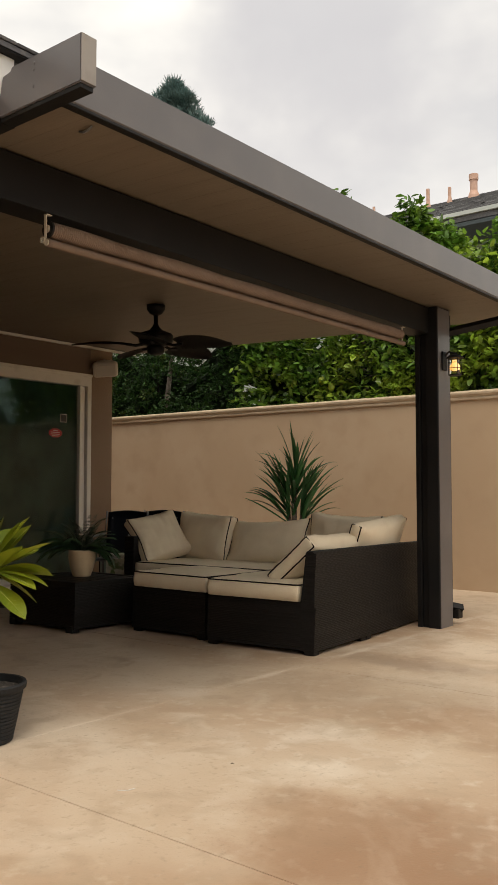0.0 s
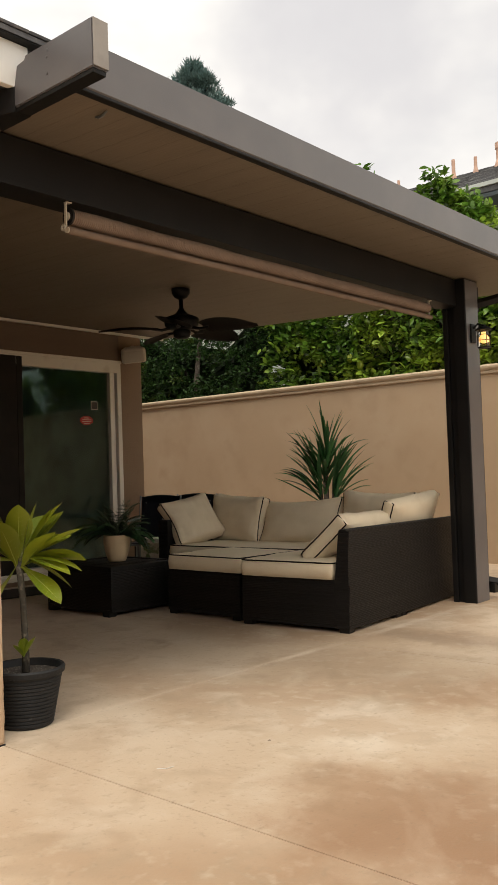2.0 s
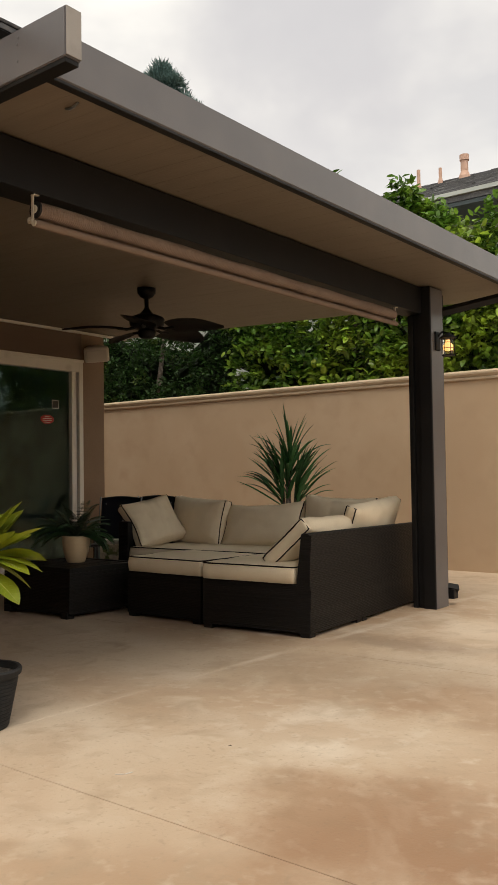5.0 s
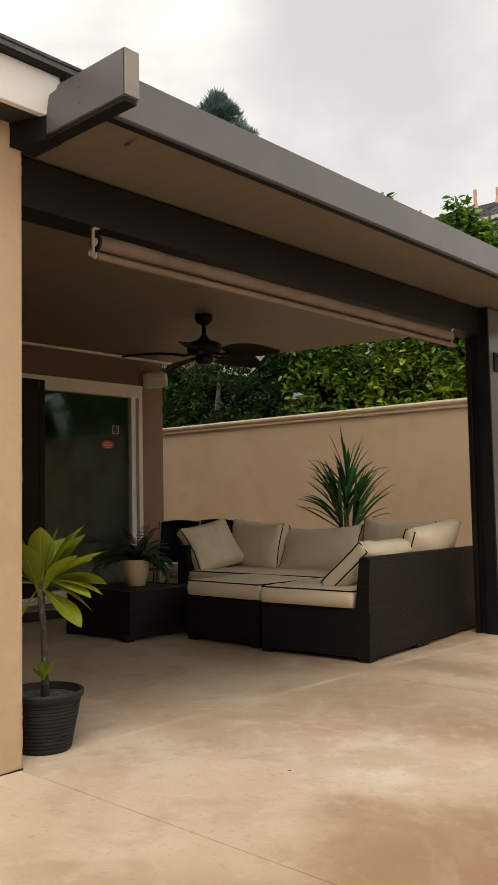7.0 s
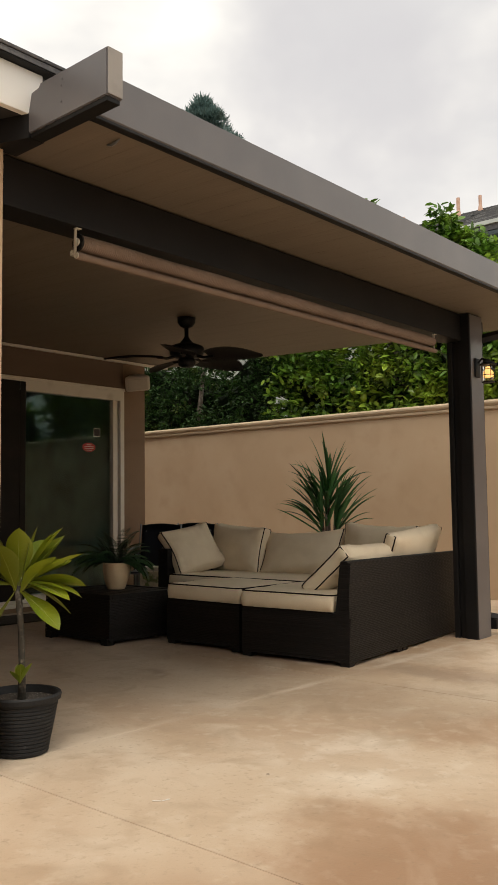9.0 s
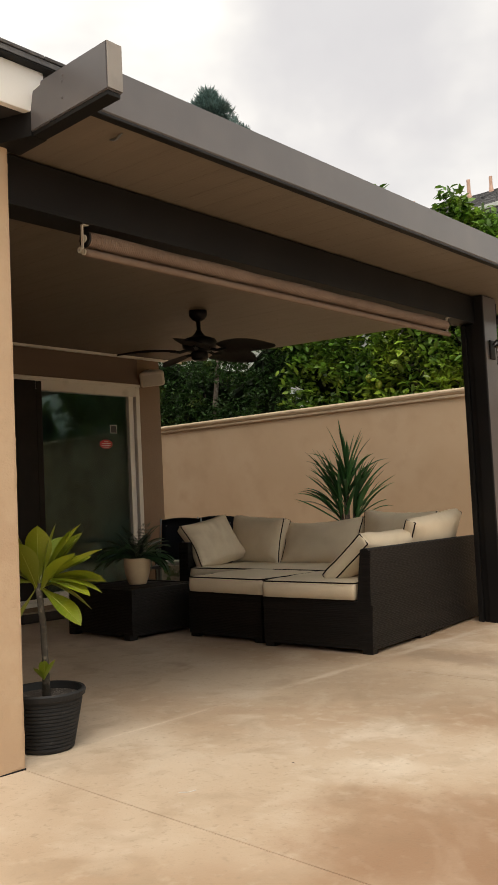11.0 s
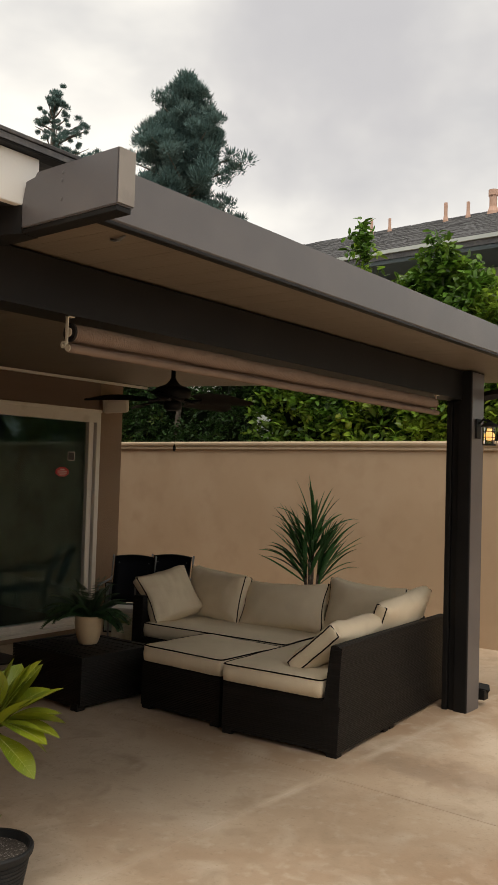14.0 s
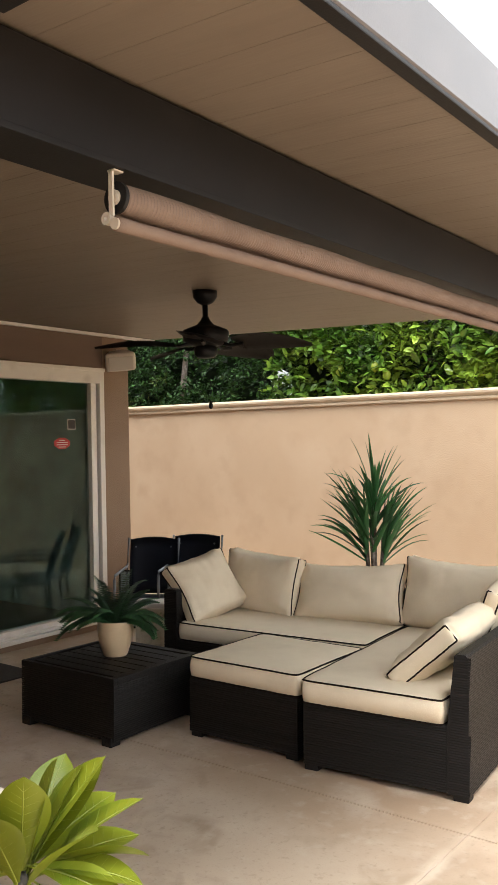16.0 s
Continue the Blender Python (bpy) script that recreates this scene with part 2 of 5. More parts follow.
BLACK_PLASTIC = mat("black_plastic", (0.0105, 0.0115, 0.0125), 0.58, vary=[((0.022, 0.022, 0.022), 14.0, 0.6, 0.85)], spec=0.25)
FAN_DARK = mat("oil_rubbed_bronze", (0.006, 0.0062, 0.0075), 0.5, metal=0.2, vary=[((0.009, 0.008, 0.0075), 30.0, 0.5, 0.75)], spec=0.25)
BLADE = mat("dark_blade", (0.009, 0.0075, 0.007), 0.6, vary=[((0.015, 0.011, 0.009), 30.0, 0.4, 0.7)], spec=0.25)
CERAMIC = mat("cream_ceramic", (0.55, 0.42, 0.265), 0.4, vary=[((0.47, 0.35, 0.215), 10.0, 0.5, 0.8)], bump=0.1, bump_scale=40)
SOIL = mat("potting_soil", (0.045, 0.035, 0.028), 0.95, vary=[((0.22, 0.20, 0.18), 120.0, 0.56, 0.62)], bump=0.8, bump_scale=120)
FERN = mat("fern_green", (0.030, 0.085, 0.028), 0.5, island=0.4)
PALM = mat("palm_green", (0.045, 0.150, 0.046), 0.45, vary=[((0.05, 0.12, 0.05), 6.0, 0.5, 0.8)], island=0.5)
PLUMERIA = mat("plumeria_leaf", (0.235, 0.275, 0.018), 0.36, vary=[((0.10, 0.18, 0.016), 5.0, 0.48, 0.68)], obj=0.22)
PLUM_STEM = mat("mottled_stem", (0.055, 0.047, 0.036), 0.85, vary=[((0.20, 0.17, 0.13), 38.0, 0.55, 0.68), ((0.03, 0.027, 0.02), 14.0, 0.5, 0.7)], bump=0.7, bump_scale=60)
LEAF_RIB = mat("pale_leaf_rib", (0.27, 0.31, 0.045), 0.5)
CITRUS = mat("citrus_leaf", (0.085, 0.180, 0.022), 0.38, vary=[((0.28, 0.39, 0.045), 1.8, 0.48, 0.65)], island=0.65)
HEDGE = mat("hedge_leaf", (0.024, 0.062, 0.012), 0.6, vary=[((0.16, 0.19, 0.035), 2.4, 0.56, 0.72)], island=0.7, spec=0.3)
SHADE_GREEN = mat("foliage_shade", (0.012, 0.022, 0.008), 0.9, vary=[((0.02, 0.035, 0.012), 5.0, 0.4, 0.7)], bump=0.8, bump_scale=12)
# Paler and bluer green, with the distance haze mixed into the colour.
PINE = mat("hazy_pine_needles", (0.092, 0.165, 0.155), 0.85, vary=[((0.10, 0.145, 0.13), 0.8, 0.45, 0.7)], island=0.4)
BARK = mat("bark", (0.085, 0.066, 0.05), 0.9, vary=[((0.22, 0.19, 0.16), 25.0, 0.45, 0.7)], bump=0.7, bump_scale=40)
FRUIT = mat("green_lemon", (0.28, 0.33, 0.03), 0.4, vary=[((0.20, 0.28, 0.03), 6.0, 0.4, 0.7)], bump=0.1, bump_scale=120)
PETAL = mat("pink_petal", (0.50, 0.10, 0.14), 0.5)
PETAL_WHITE = mat("white_petal", (0.75, 0.70, 0.62), 0.5)
NEIGHBOUR = mat("pale_stucco", (0.52, 0.55, 0.52), 0.9, vary=[((0.46, 0.49, 0.46), 0.8, 0.45, 0.7)], bump=0.3)
# Dark slate tone holds the shadow below the neighbour's overhang.
NEIGHBOUR_EAVE_SHADE = mat("slate_eave_shade", (0.075, 0.095, 0.10), 0.8, vary=[((0.06, 0.078, 0.085), 2.0, 0.45, 0.7)])
PIPE = mat("salmon_vent_pipe", (0.58, 0.37, 0.28), 0.7, vary=[((0.50, 0.29, 0.20), 8.0, 0.45, 0.7)])
SLING = mat("black_sling", (0.009, 0.014, 0.030), 0.45, bump=0.15, bump_scale=300)
STEEL = mat("grey_metal_tube", (0.22, 0.24, 0.26), 0.35, metal=0.7)
SPEAKER = mat("off_white_plastic", (0.62, 0.57, 0.50), 0.5)
GRILLE = mat("speaker_grille", (0.52, 0.48, 0.42), 0.7, bump=0.4, bump_scale=400)
SCREEN = mat("dark_bronze_screen", (0.012, 0.0095, 0.008), 0.6, vary=[((0.018, 0.014, 0.011), 6.0, 0.45, 0.7)], spec=0.25)
POT_PLASTIC = mat("scuffed_black_plastic", (0.014, 0.0145, 0.0155), 0.62, vary=[((0.035, 0.035, 0.034), 5.0, 0.5, 0.8), ((0.11, 0.105, 0.10), 26.0, 0.66, 0.74)], bump=0.15, bump_scale=80, spec=0.3)
STICKER_RED = mat("red_sticker", (0.45, 0.02, 0.03), 0.4)
STICKER_WHITE = mat("white_sticker", (0.65, 0.62, 0.58), 0.4)
STICKER_DARK = mat("dark_sticker", (0.03, 0.02, 0.02), 0.4)
CARPET = mat("room_carpet", (0.16, 0.14, 0.12), 0.95, bump=0.4)
ROOM = mat("room_paint", (0.50, 0.66, 0.64), 0.9, vary=[((0.25, 0.24, 0.21), 2.0, 0.4, 0.7)])
MAT_CLOTH = mat("door_mat", (0.05, 0.04, 0.035), 0.95, bump=0.6, bump_scale=200)



def let_light_through(m, amount):
    """Thin leaves: part of the light that falls on one side leaves by the other."""
    n, l = m.node_tree.nodes, m.node_tree.links
    b, out = n["Principled BSDF"], n["Material Output"]
    thin, mix = n.new("ShaderNodeBsdfTranslucent"), n.new("ShaderNodeMixShader")
    mix.inputs["Fac"].default_value = amount
    l.new(b.inputs["Base Color"].links[0].from_socket, thin.inputs["Color"])
    l.new(b.outputs["BSDF"], mix.inputs[1])
    l.new(thin.outputs["BSDF"], mix.inputs[2])
    l.new(mix.outputs["Shader"], out.inputs["Surface"])


for leaf_mat, amount in ((CITRUS, 0.42), (HEDGE, 0.2), (PLUMERIA, 0.3), (PALM, 0.15)):
    let_light_through(leaf_mat, amount)

GLASS = bpy.data.materials.new("tinted_glass")
GLASS.use_nodes = True
gb = GLASS.node_tree.nodes["Principled BSDF"]
gb.inputs["Base Color"].default_value = (0.62, 0.75, 0.71, 1)
gb.inputs["Roughness"].default_value, gb.inputs["IOR"].default_value = 0.0, 1.40
gb.inputs["Transmission Weight"].default_value = 1.0
gb.inputs["Coat Weight"].default_value = 0.0
gb.inputs["Specular Tint"].default_value = (0.70, 0.95, 0.85, 1)
LAMP_GLASS = bpy.data.materials.new("lamp_glass")
LAMP_GLASS.use_nodes = True
lb = LAMP_GLASS.node_tree.nodes["Principled BSDF"]
lb.inputs["Roughness"].default_value, lb.inputs["Transmission Weight"].default_value = 0.05, 1.0
BULB = bpy.data.materials.new("warm_bulb")
BULB.use_nodes = True
bb = BULB.node_tree.nodes["Principled BSDF"]
bb.inputs["Emission Color"].default_value, bb.inputs["Emission Strength"].default_value = (1.0, 0.50, 0.12, 1), 1.1


# ---- builders ----
def empty(name, m=None):
    ob = new(name)
    ob.empty_display_size = 0.1
    if m is not None:
        ob.matrix_world = m
    return ob


def part(name, bm, material, parent=None, label="", smooth=False):
    me = bpy.data.meshes.new(name)
    bm.to_mesh(me)
    bm.free()
    me.materials.append(material)
    if smooth:
        me.shade_smooth()
    ob = new(name, me)
    ob.parent = parent
    return tagged(ob, label)


def raw(name, verts, faces, material, parent=None, label="", smooth=False):
    me = bpy.data.meshes.new(name)
    me.from_pydata([tuple(v) for v in verts], [], faces)
    me.materials.append(material)
    if smooth:
        me.shade_smooth()
    ob = new(name, me)
    ob.parent = parent
    return tagged(ob, label)


def box(bm, x0, x1, y0, y1, z0, z1, bevel=0.0, seg=2, m=None):
    got = bmesh.ops.create_cube(bm, size=1.0)["verts"]
    for v in got:
        v.co = Vector((x0 + (v.co.x + 0.5) * (x1 - x0), y0 + (v.co.y + 0.5) * (y1 - y0), z0 + (v.co.z + 0.5) * (z1 - z0)))
        if m is not None:
            v.co = m @ v.co
    if bevel:
        edges = list({e for v in got for e in v.link_edges})
        bmesh.ops.bevel(bm, geom=edges, offset=bevel, segments=seg, affect="EDGES", profile=0.6)
    return bm


def boxed(name, dims, material, parent=None, bevel=0.004, label="", m=None):
    return part(name, box(bmesh.new(), *dims, bevel=bevel, m=m), material, parent, label)


def lathe(bm, rings, seg=28, at=(0, 0, 0), closed=True, axis="z"):
    """rings: (radius, height) from bottom to top."""
    loops = []
    for r, h in rings:
        loop = []
        for k in range(seg):
            a = 2 * math.pi * k / seg
            c = (r * math.cos(a), r * math.sin(a), h)
            c = c if axis == "z" else (c[0], c[2], c[1]) if axis == "y" else (c[2], c[0], c[1])
            loop.append(bm.verts.new(Vector(c) + Vector(at)))
        loops.append(loop)
    for low, high in zip(loops, loops[1:]):
        for k in range(seg):
            bm.faces.new((low[k], low[(k + 1) % seg], high[(k + 1) % seg], high[k]))
    if closed:
        bm.faces.new(loops[0][::-1])
        bm.faces.new(loops[-1])
    return bm


def tube(bm, points, radius, seg=8, loop=False):
    pts = [Vector(p) for p in points]
    n, rings = len(pts), []
    for i, p in enumerate(pts):
        a = pts[i - 1] if (i or loop) else p
        b = pts[(i + 1) % n] if (i < n - 1 or loop) else p
        d = (b - a).normalized()
        side = d.cross(Vector((0, 0, 1)))
        side = d.cross(Vector((0, 1, 0))) if side.length < 0.2 else side
        side.normalize()
        up = side.cross(d)
        r = radius[i] if isinstance(radius, (list, tuple)) else radius
        rings.append([bm.verts.new(p + r * (math.cos(2 * math.pi * k / seg) * side + math.sin(2 * math.pi * k / seg) * up)) for k in range(seg)])
    for i in range(n if loop else n - 1):
        a, b = rings[i], rings[(i + 1) % n]
        for k in range(seg):
            bm.faces.new((a[k], a[(k + 1) % seg], b[(k + 1) % seg], b[k]))
    if not loop:
        bm.faces.new(rings[0][::-1])
        bm.faces.new(rings[-1])
    return bm


# The slab falls gently away from the house wing towards the garden wall.
GX, GY = 0.0017, -0.0192


def ground_z(x, y):
    return GX * x + GY * min(y, 5.4)


TILT = Matrix(((1, 0, -GX, 0), (0, 1, -GY, 0), (GX, GY, 1, 0), (0, 0, 0, 1)))


def on_floor(x, y, turn=0.0, lift=0.0):
    return Matrix.Translation((x, y, ground_z(x, y) + lift)) @ TILT @ pose(0, 0, 0, 0, 0, turn)


def ceil_z(x):
    return 2.36 - 0.0345 * (x + 2.72)


# ---- setting: ground, slab, walls ----
bm = bmesh.new()
for q in ((-900, -900), (900, -900), (900, 900), (-900, 900)):
    bm.verts.new((q[0], q[1], -0.45))
bm.faces.new(bm.verts)
tagged(part("ground", bm, EARTH), "bare brown earth beyond the patio and walls", "ground", kind="structure")

X_JOINTS = [-12.0, -9.58, -7.28, -4.98, -2.68, -0.38, 1.92, 4.22, 6.6]
Y_JOINTS = [-5.2, -2.63, -0.33, 1.97, 4.27, 6.57, 8.42]
slab = tagged(empty("floor"), "tan stained concrete patio slab with scored joints", "floor", kind="structure")
for i in range(len(X_JOINTS) - 1):
    for j in range(len(Y_JOINTS) - 1):
        if X_JOINTS[i + 1] < -6.0 and Y_JOINTS[j] < 6.0:
            continue
        x0, x1, y0, y1 = X_JOINTS[i] + 0.0010, X_JOINTS[i + 1] - 0.0010, Y_JOINTS[j] + (0.003 if j == 4 else 0.0018), Y_JOINTS[j + 1] - (0.003 if j == 3 else 0.0018)
        bm = bmesh.new()
        if y0 < 5.4 < y1:
            bmesh.ops.bisect_plane(box(bm, x0, x1, y0, y1, -0.12, 0, bevel=0.001, seg=1), geom=bm.verts[:] + bm.edges[:] + bm.faces[:], plane_co=(0, 5.4, 0), plane_no=(0, 1, 0))
        else:
            box(bm, x0, x1, y0, y1, -0.12, 0, bevel=0.001, seg=1)
        for v in bm.verts:
            v.co.z += ground_z(v.co.x, v.co.y)
        part("concrete_panel", bm, CONCRETE, slab)
for y0, y1 in ((-5.2, 5.4), (5.4, 8.42)):
    bm = box(bmesh.new(), -6.9 if y0 < 0 else -12.0, 6.6, y0, y1, -0.125, -0.008)
    for v in bm.verts:
        v.co.z += ground_z(v.co.x, v.co.y)
    part("joint_bed", bm, EARTH, slab)

WALL_Y, WALL_TOP = 8.40, 1.965


def garden_wall(name, x0, x1, y0, y1, along_x):
    w = tagged(empty(name), "tan stucco garden wall with a rounded coping", "wall", kind="structure")
    boxed("wall_face", (x0, x1, y0, y1, -0.5, WALL_TOP - 0.075), STUCCO, w, 0.0)
    # coping: a small bead below a rounded cap
    prof = [(-0.02, -0.10), (-0.026, -0.092), (-0.026, -0.075), (-0.018, -0.068), (-0.030, -0.058), (-0.044, -0.04), (-0.046, -0.022), (-0.036, -0.006), (-0.015, 0.0)]
    bmc = bmesh.new()
    if along_x:
        ring = [(y0 + a, b) for a, b in prof] + [(y1 - a, b) for a, b in reversed(prof)]
        ends = [[bmc.verts.new((x, y, WALL_TOP + z)) for y, z in ring] for x in (x0 - 0.03, x1 + 0.03)]
    else:
        ring = [(x0 + a, b) for a, b in prof] + [(x1 - a, b) for a, b in reversed(prof)]
        ends = [[bmc.verts.new((x, y, WALL_TOP + z)) for x, z in ring] for y in (y0 - 0.03, y1 + 0.03)]
    k = len(ring)
    for i in range(k):
        bmc.faces.new((ends[0][i], ends[0][(i + 1) % k], ends[1][(i + 1) % k], ends[1][i]))
    bmc.faces.new(ends[0])
    bmc.faces.new(ends[1][::-1])
    bmesh.ops.recalc_face_normals(bmc, faces=bmc.faces)
    part("coping", bmc, COPING, w)
    return w


garden_wall("wall_north", -16.0, 6.6, WALL_Y, WALL_Y + 0.18, True)
garden_wall("wall_east", 6.62, 6.80, -5.2, WALL_Y + 0.18, False)
garden_wall("wall_south", -2.55, 6.6, -5.38, -5.2, True)

# house: wing beside the patio, recessed wall with the sliding door
DX, D0, D1, DZ0, DZ1 = -6.82, 3.80, 6.21, -0.035, 2.185
wing = tagged(empty("wall_wing"), "tan rough stucco house wing", "wall", kind="structure")
boxed("wall_face", (-7.05, -2.60, -5.3, 1.975, -0.5, 2.60), HOUSE_STUCCO, wing, 0.006)
# hand-floated stucco along the wing's outer corner
bm = bmesh.new()
rows = []
for i in range(301):
    z = -0.03 + 2.42 * i / 300
    row = []
    for k in range(13):
        u = (k - 6) / 6
        x, y = (-2.60 - 0.10 * max(0.0, -u), 1.975 - 0.10 * max(0.0, u))
        out = Vector((1.0 if u > 0.05 else 0.7 if abs(u) <= 0.05 else 0.0, 1.0 if u < -0.05 else 0.7 if abs(u) <= 0.05 else 0.0, 0.0))
        lift = (0.0020 + 0.0028 * noise.noise(Vector((x * 16, y * 16, z * 13))) + 0.0018 * noise.noise(Vector((x * 45, y * 45, z * 52)))) * (1 - abs(u) ** 3) - 0.0006 - 0.0035 * (abs(u) <= 0.05)
        row.append(bm.verts.new((x + out.x * lift, y + out.y * lift, z)))
    rows.append(row)
for a, b in zip(rows, rows[1:]):
    for k in range(12):
        bm.faces.new((a[k], b[k], b[k + 1], a[k + 1]))
bmesh.ops.recalc_face_normals(bm, faces=bm.faces)
part("corner_stucco", bm, HOUSE_STUCCO, wing, smooth=True)
# Dark strip standing in for the screed's shadow line at the wall foot.
boxed("screed_shadow", (-7.05, -2.5975, -5.3, 1.9765, -0.06, -0.036), DARK_METAL, wing, 0.002)
back = tagged(empty("wall_house"), "tan stucco house wall around a sliding door", "wall", kind="structure")
boxed("wall_face", (DX - 0.2, DX, 1.97, D0, -0.5, 2.62), SHADED_STUCCO, back, 0.0)
boxed("wall_face", (DX - 0.2, DX, D1, 6.52, -0.5, 2.62), SHADED_STUCCO, back, 0.004)
boxed("wall_face", (DX - 0.2, DX, D0, D1, DZ1, 2.62), SHADED_STUCCO, back, 0.0)
boxed("wall_face", (DX - 0.2, DX, D0, D1, -0.5, DZ0), SHADED_STUCCO, back, 0.0)
boxed("wall_face", (-12.0, DX - 0.2, 6.32, 6.52, -0.5, 2.62), SHADED_STUCCO, back, 0.0)
boxed("wall_face", (-12.2, -12.0, -5.3, 6.52, -0.5, 2.62), SHADED_STUCCO, back, 0.0)
boxed("wall_face", (-12.0, -7.05, -5.3, -5.1, -0.5, 2.62), SHADED_STUCCO, back, 0.0)
# Added brown board; its colour takes in the shade below the ceiling.
boxed("header_shade_board", (DX + 0.001, DX + 0.014, 1.98, 6.19, DZ1 + 0.008, 2.462), HEADER_SHADE, back, 0.003)
room = tagged(empty("room_lining"), "dim painted room behind the sliding door", "room", kind="structure")
boxed("room_floor", (-11.98, -7.02, 2.0, 6.3, -0.3, -0.05), CARPET, room, 0.0)
boxed("room_partition", (-11.98, -7.05, 1.9, 2.0, -0.05, 2.5), ROOM, room, 0.0)
boxed("room_partition", (-11.98, -7.05, 6.28, 6.315, -0.05, 2.5), ROOM, room, 0.0)
boxed("room_partition", (-11.99, -11.9, 2.0, 6.28, -0.05, 2.5), ROOM, room, 0.0)
tagged(boxed("ceiling", (-12.0, -7.02, -5.1, 6.32, 2.5, 2.6), ROOM, None, 0.0), "plain painted room ceiling", "ceiling", kind="structure")

# house roof over the wing: white fascia board, shingles
eave = tagged(empty("house_roof"), "grey shingle roof with a white fascia board", "roof", kind="structure")
boxed("fascia_board", (-2.47, -2.44, -5.5, 2.04, 2.402, 2.572), WHITE_PAINT, eave, 0.004)
boxed("eave_soffit", (-2.60, -2.471, -5.5, 2.048, 2.405, 2.427), EAVE_SHADE, eave, 0.0)
boxed("drip_edge", (-2.46, -2.405, -5.5, 2.25, 2.573, 2.588), DARK_METAL, eave, 0.003)
bm = bmesh.new()
for x, z in ((-2.40, 2.58), (-9.6, 4.48), (-16.8, 2.58)):
    for y in (-5.6, 2.25):
        for dz in (0.0, 0.02):
            bm.verts.new((x, y, z + dz))
v = list(bm.verts)
for a in (0, 4):
    bm.faces.new((v[a + 1], v[a + 3], v[a + 7], v[a + 5]))
    bm.faces.new((v[a], v[a + 4], v[a + 6], v[a + 2]))
    bm.faces.new((v[a], v[a + 1], v[a + 5], v[a + 4]))
    bm.faces.new((v[a + 2], v[a + 6], v[a + 7], v[a + 3]))
bm.faces.new((v[0], v[2], v[3], v[1]))
part("roof_deck", bm, SHINGLE, eave)
# Rear deck; its unseen overhang is lengthened to shade the garden wall.
bm = bmesh.new()
for x, z in ((-7.0, 2.62), (-9.6, 3.3), (-12.4, 2.62)):
    for y in (2.26, 7.25):
        for dz in (0.0, 0.05):
            bm.verts.new((x, y, z + dz))
v = list(bm.verts)
for a in (0, 4):
    bm.faces.new((v[a + 1], v[a + 3], v[a + 7], v[a + 5]))
    bm.faces.new((v[a], v[a + 4], v[a + 6], v[a + 2]))
    bm.faces.new((v[a + 2], v[a + 6], v[a + 7], v[a + 3]))
part("roof_deck", bm, SHINGLE, eave)
# courses of shingles along the visible eave
course = box(bmesh.new(), 0, 0.165, 0, 0.30, 0, 0.012, bevel=0.002, seg=1)
course_me = bpy.data.meshes.new("shingle")
course.to_mesh(course_me)
course.free()
course_me.materials.append(SHINGLE)
slope = math.atan2(1.9, 7.2)
for r in range(4):
    for k in range(24):
        sh = new("shingle", course_me)
        sh.parent = eave
        sh.matrix_world = Matrix.Translation((-2.395 - 0.145 * r * math.cos(slope), -4.95 + 0.303 * k + (0.15 if r % 2 else 0), 2.602 + 0.145 * r * math.sin(slope))) @ pose(0, 0, 0, 0, math.degrees(slope), 0) @ pose(-0.165, 0, 0)

# ---- patio cover ----
ROOF_Y0, ROOF_Y1 = 2.05, 6.90
GUT_X = -2.15
cover = tagged(empty("patio_cover"), "brown aluminium patio cover with tan panels and gutter", "patio cover", kind="structure")
# ceiling of ribbed panels in one mesh
bm = bmesh.new()
N_PAN = 32
wy = (ROOF_Y1 - ROOF_Y0) / N_PAN
for i in range(N_PAN):
    y0, y1 = ROOF_Y0 + i * wy, ROOF_Y0 + (i + 1) * wy
    for ya, yb, dz in ((y0, y1 - 0.0015, 0.0), (y1 - 0.0015, y1, 0.0008)):
        xa, xb = DX + 0.002, GUT_X - 0.037
        q = [(xa, ya, ceil_z(xa) + dz), (xb, ya, ceil_z(xb) + dz), (xb, yb, ceil_z(xb) + dz), (xa, yb, ceil_z(xa) + dz)]
        low = [bm.verts.new(p) for p in q]
        top = [bm.verts.new((p[0], p[1], p[2] + 0.075 - dz)) for p in q]
        bm.faces.new(low[::-1])
        bm.faces.new(top)
        for k in range(4):
            bm.faces.new((low[k], low[(k + 1) % 4], top[(k + 1) % 4], top[k]))
tagged(part("ceiling_patio", bm, SOFFIT), "tan ribbed aluminium panels under the patio cover", "ceiling", kind="structure")
# gutter: a folded channel
bm = bmesh.new()
prof = [(GUT_X - 0.036, 2.515), (GUT_X - 0.036, 2.338), (GUT_X - 0.006, 2.338), (GUT_X, 2.344), (GUT_X, 2.512), (GUT_X - 0.018, 2.516), (GUT_X - 0.018, 2.508), (GUT_X - 0.006, 2.505), (GUT_X - 0.006, 2.350), (GUT_X - 0.030, 2.350), (GUT_X - 0.030, 2.515)]
ends = [[bm.verts.new((x, y, z)) for x, z in prof] for y in (ROOF_Y0 + 0.002, ROOF_Y1)]
for i in range(len(prof)):
    j = (i + 1) % len(prof)
    bm.faces.new((ends[0][i], ends[0][j], ends[1][j], ends[1][i]))
bm.faces.new(ends[0])
bm.faces.new(ends[1][::-1])
bmesh.ops.recalc_face_normals(bm, faces=bm.faces)
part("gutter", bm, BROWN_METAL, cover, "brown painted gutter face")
boxed("drip_lip", (GUT_X - 0.040, GUT_X - 0.002, ROOF_Y0, ROOF_Y1, 2.326, 2.3375), DARK_METAL, cover, 0.003)
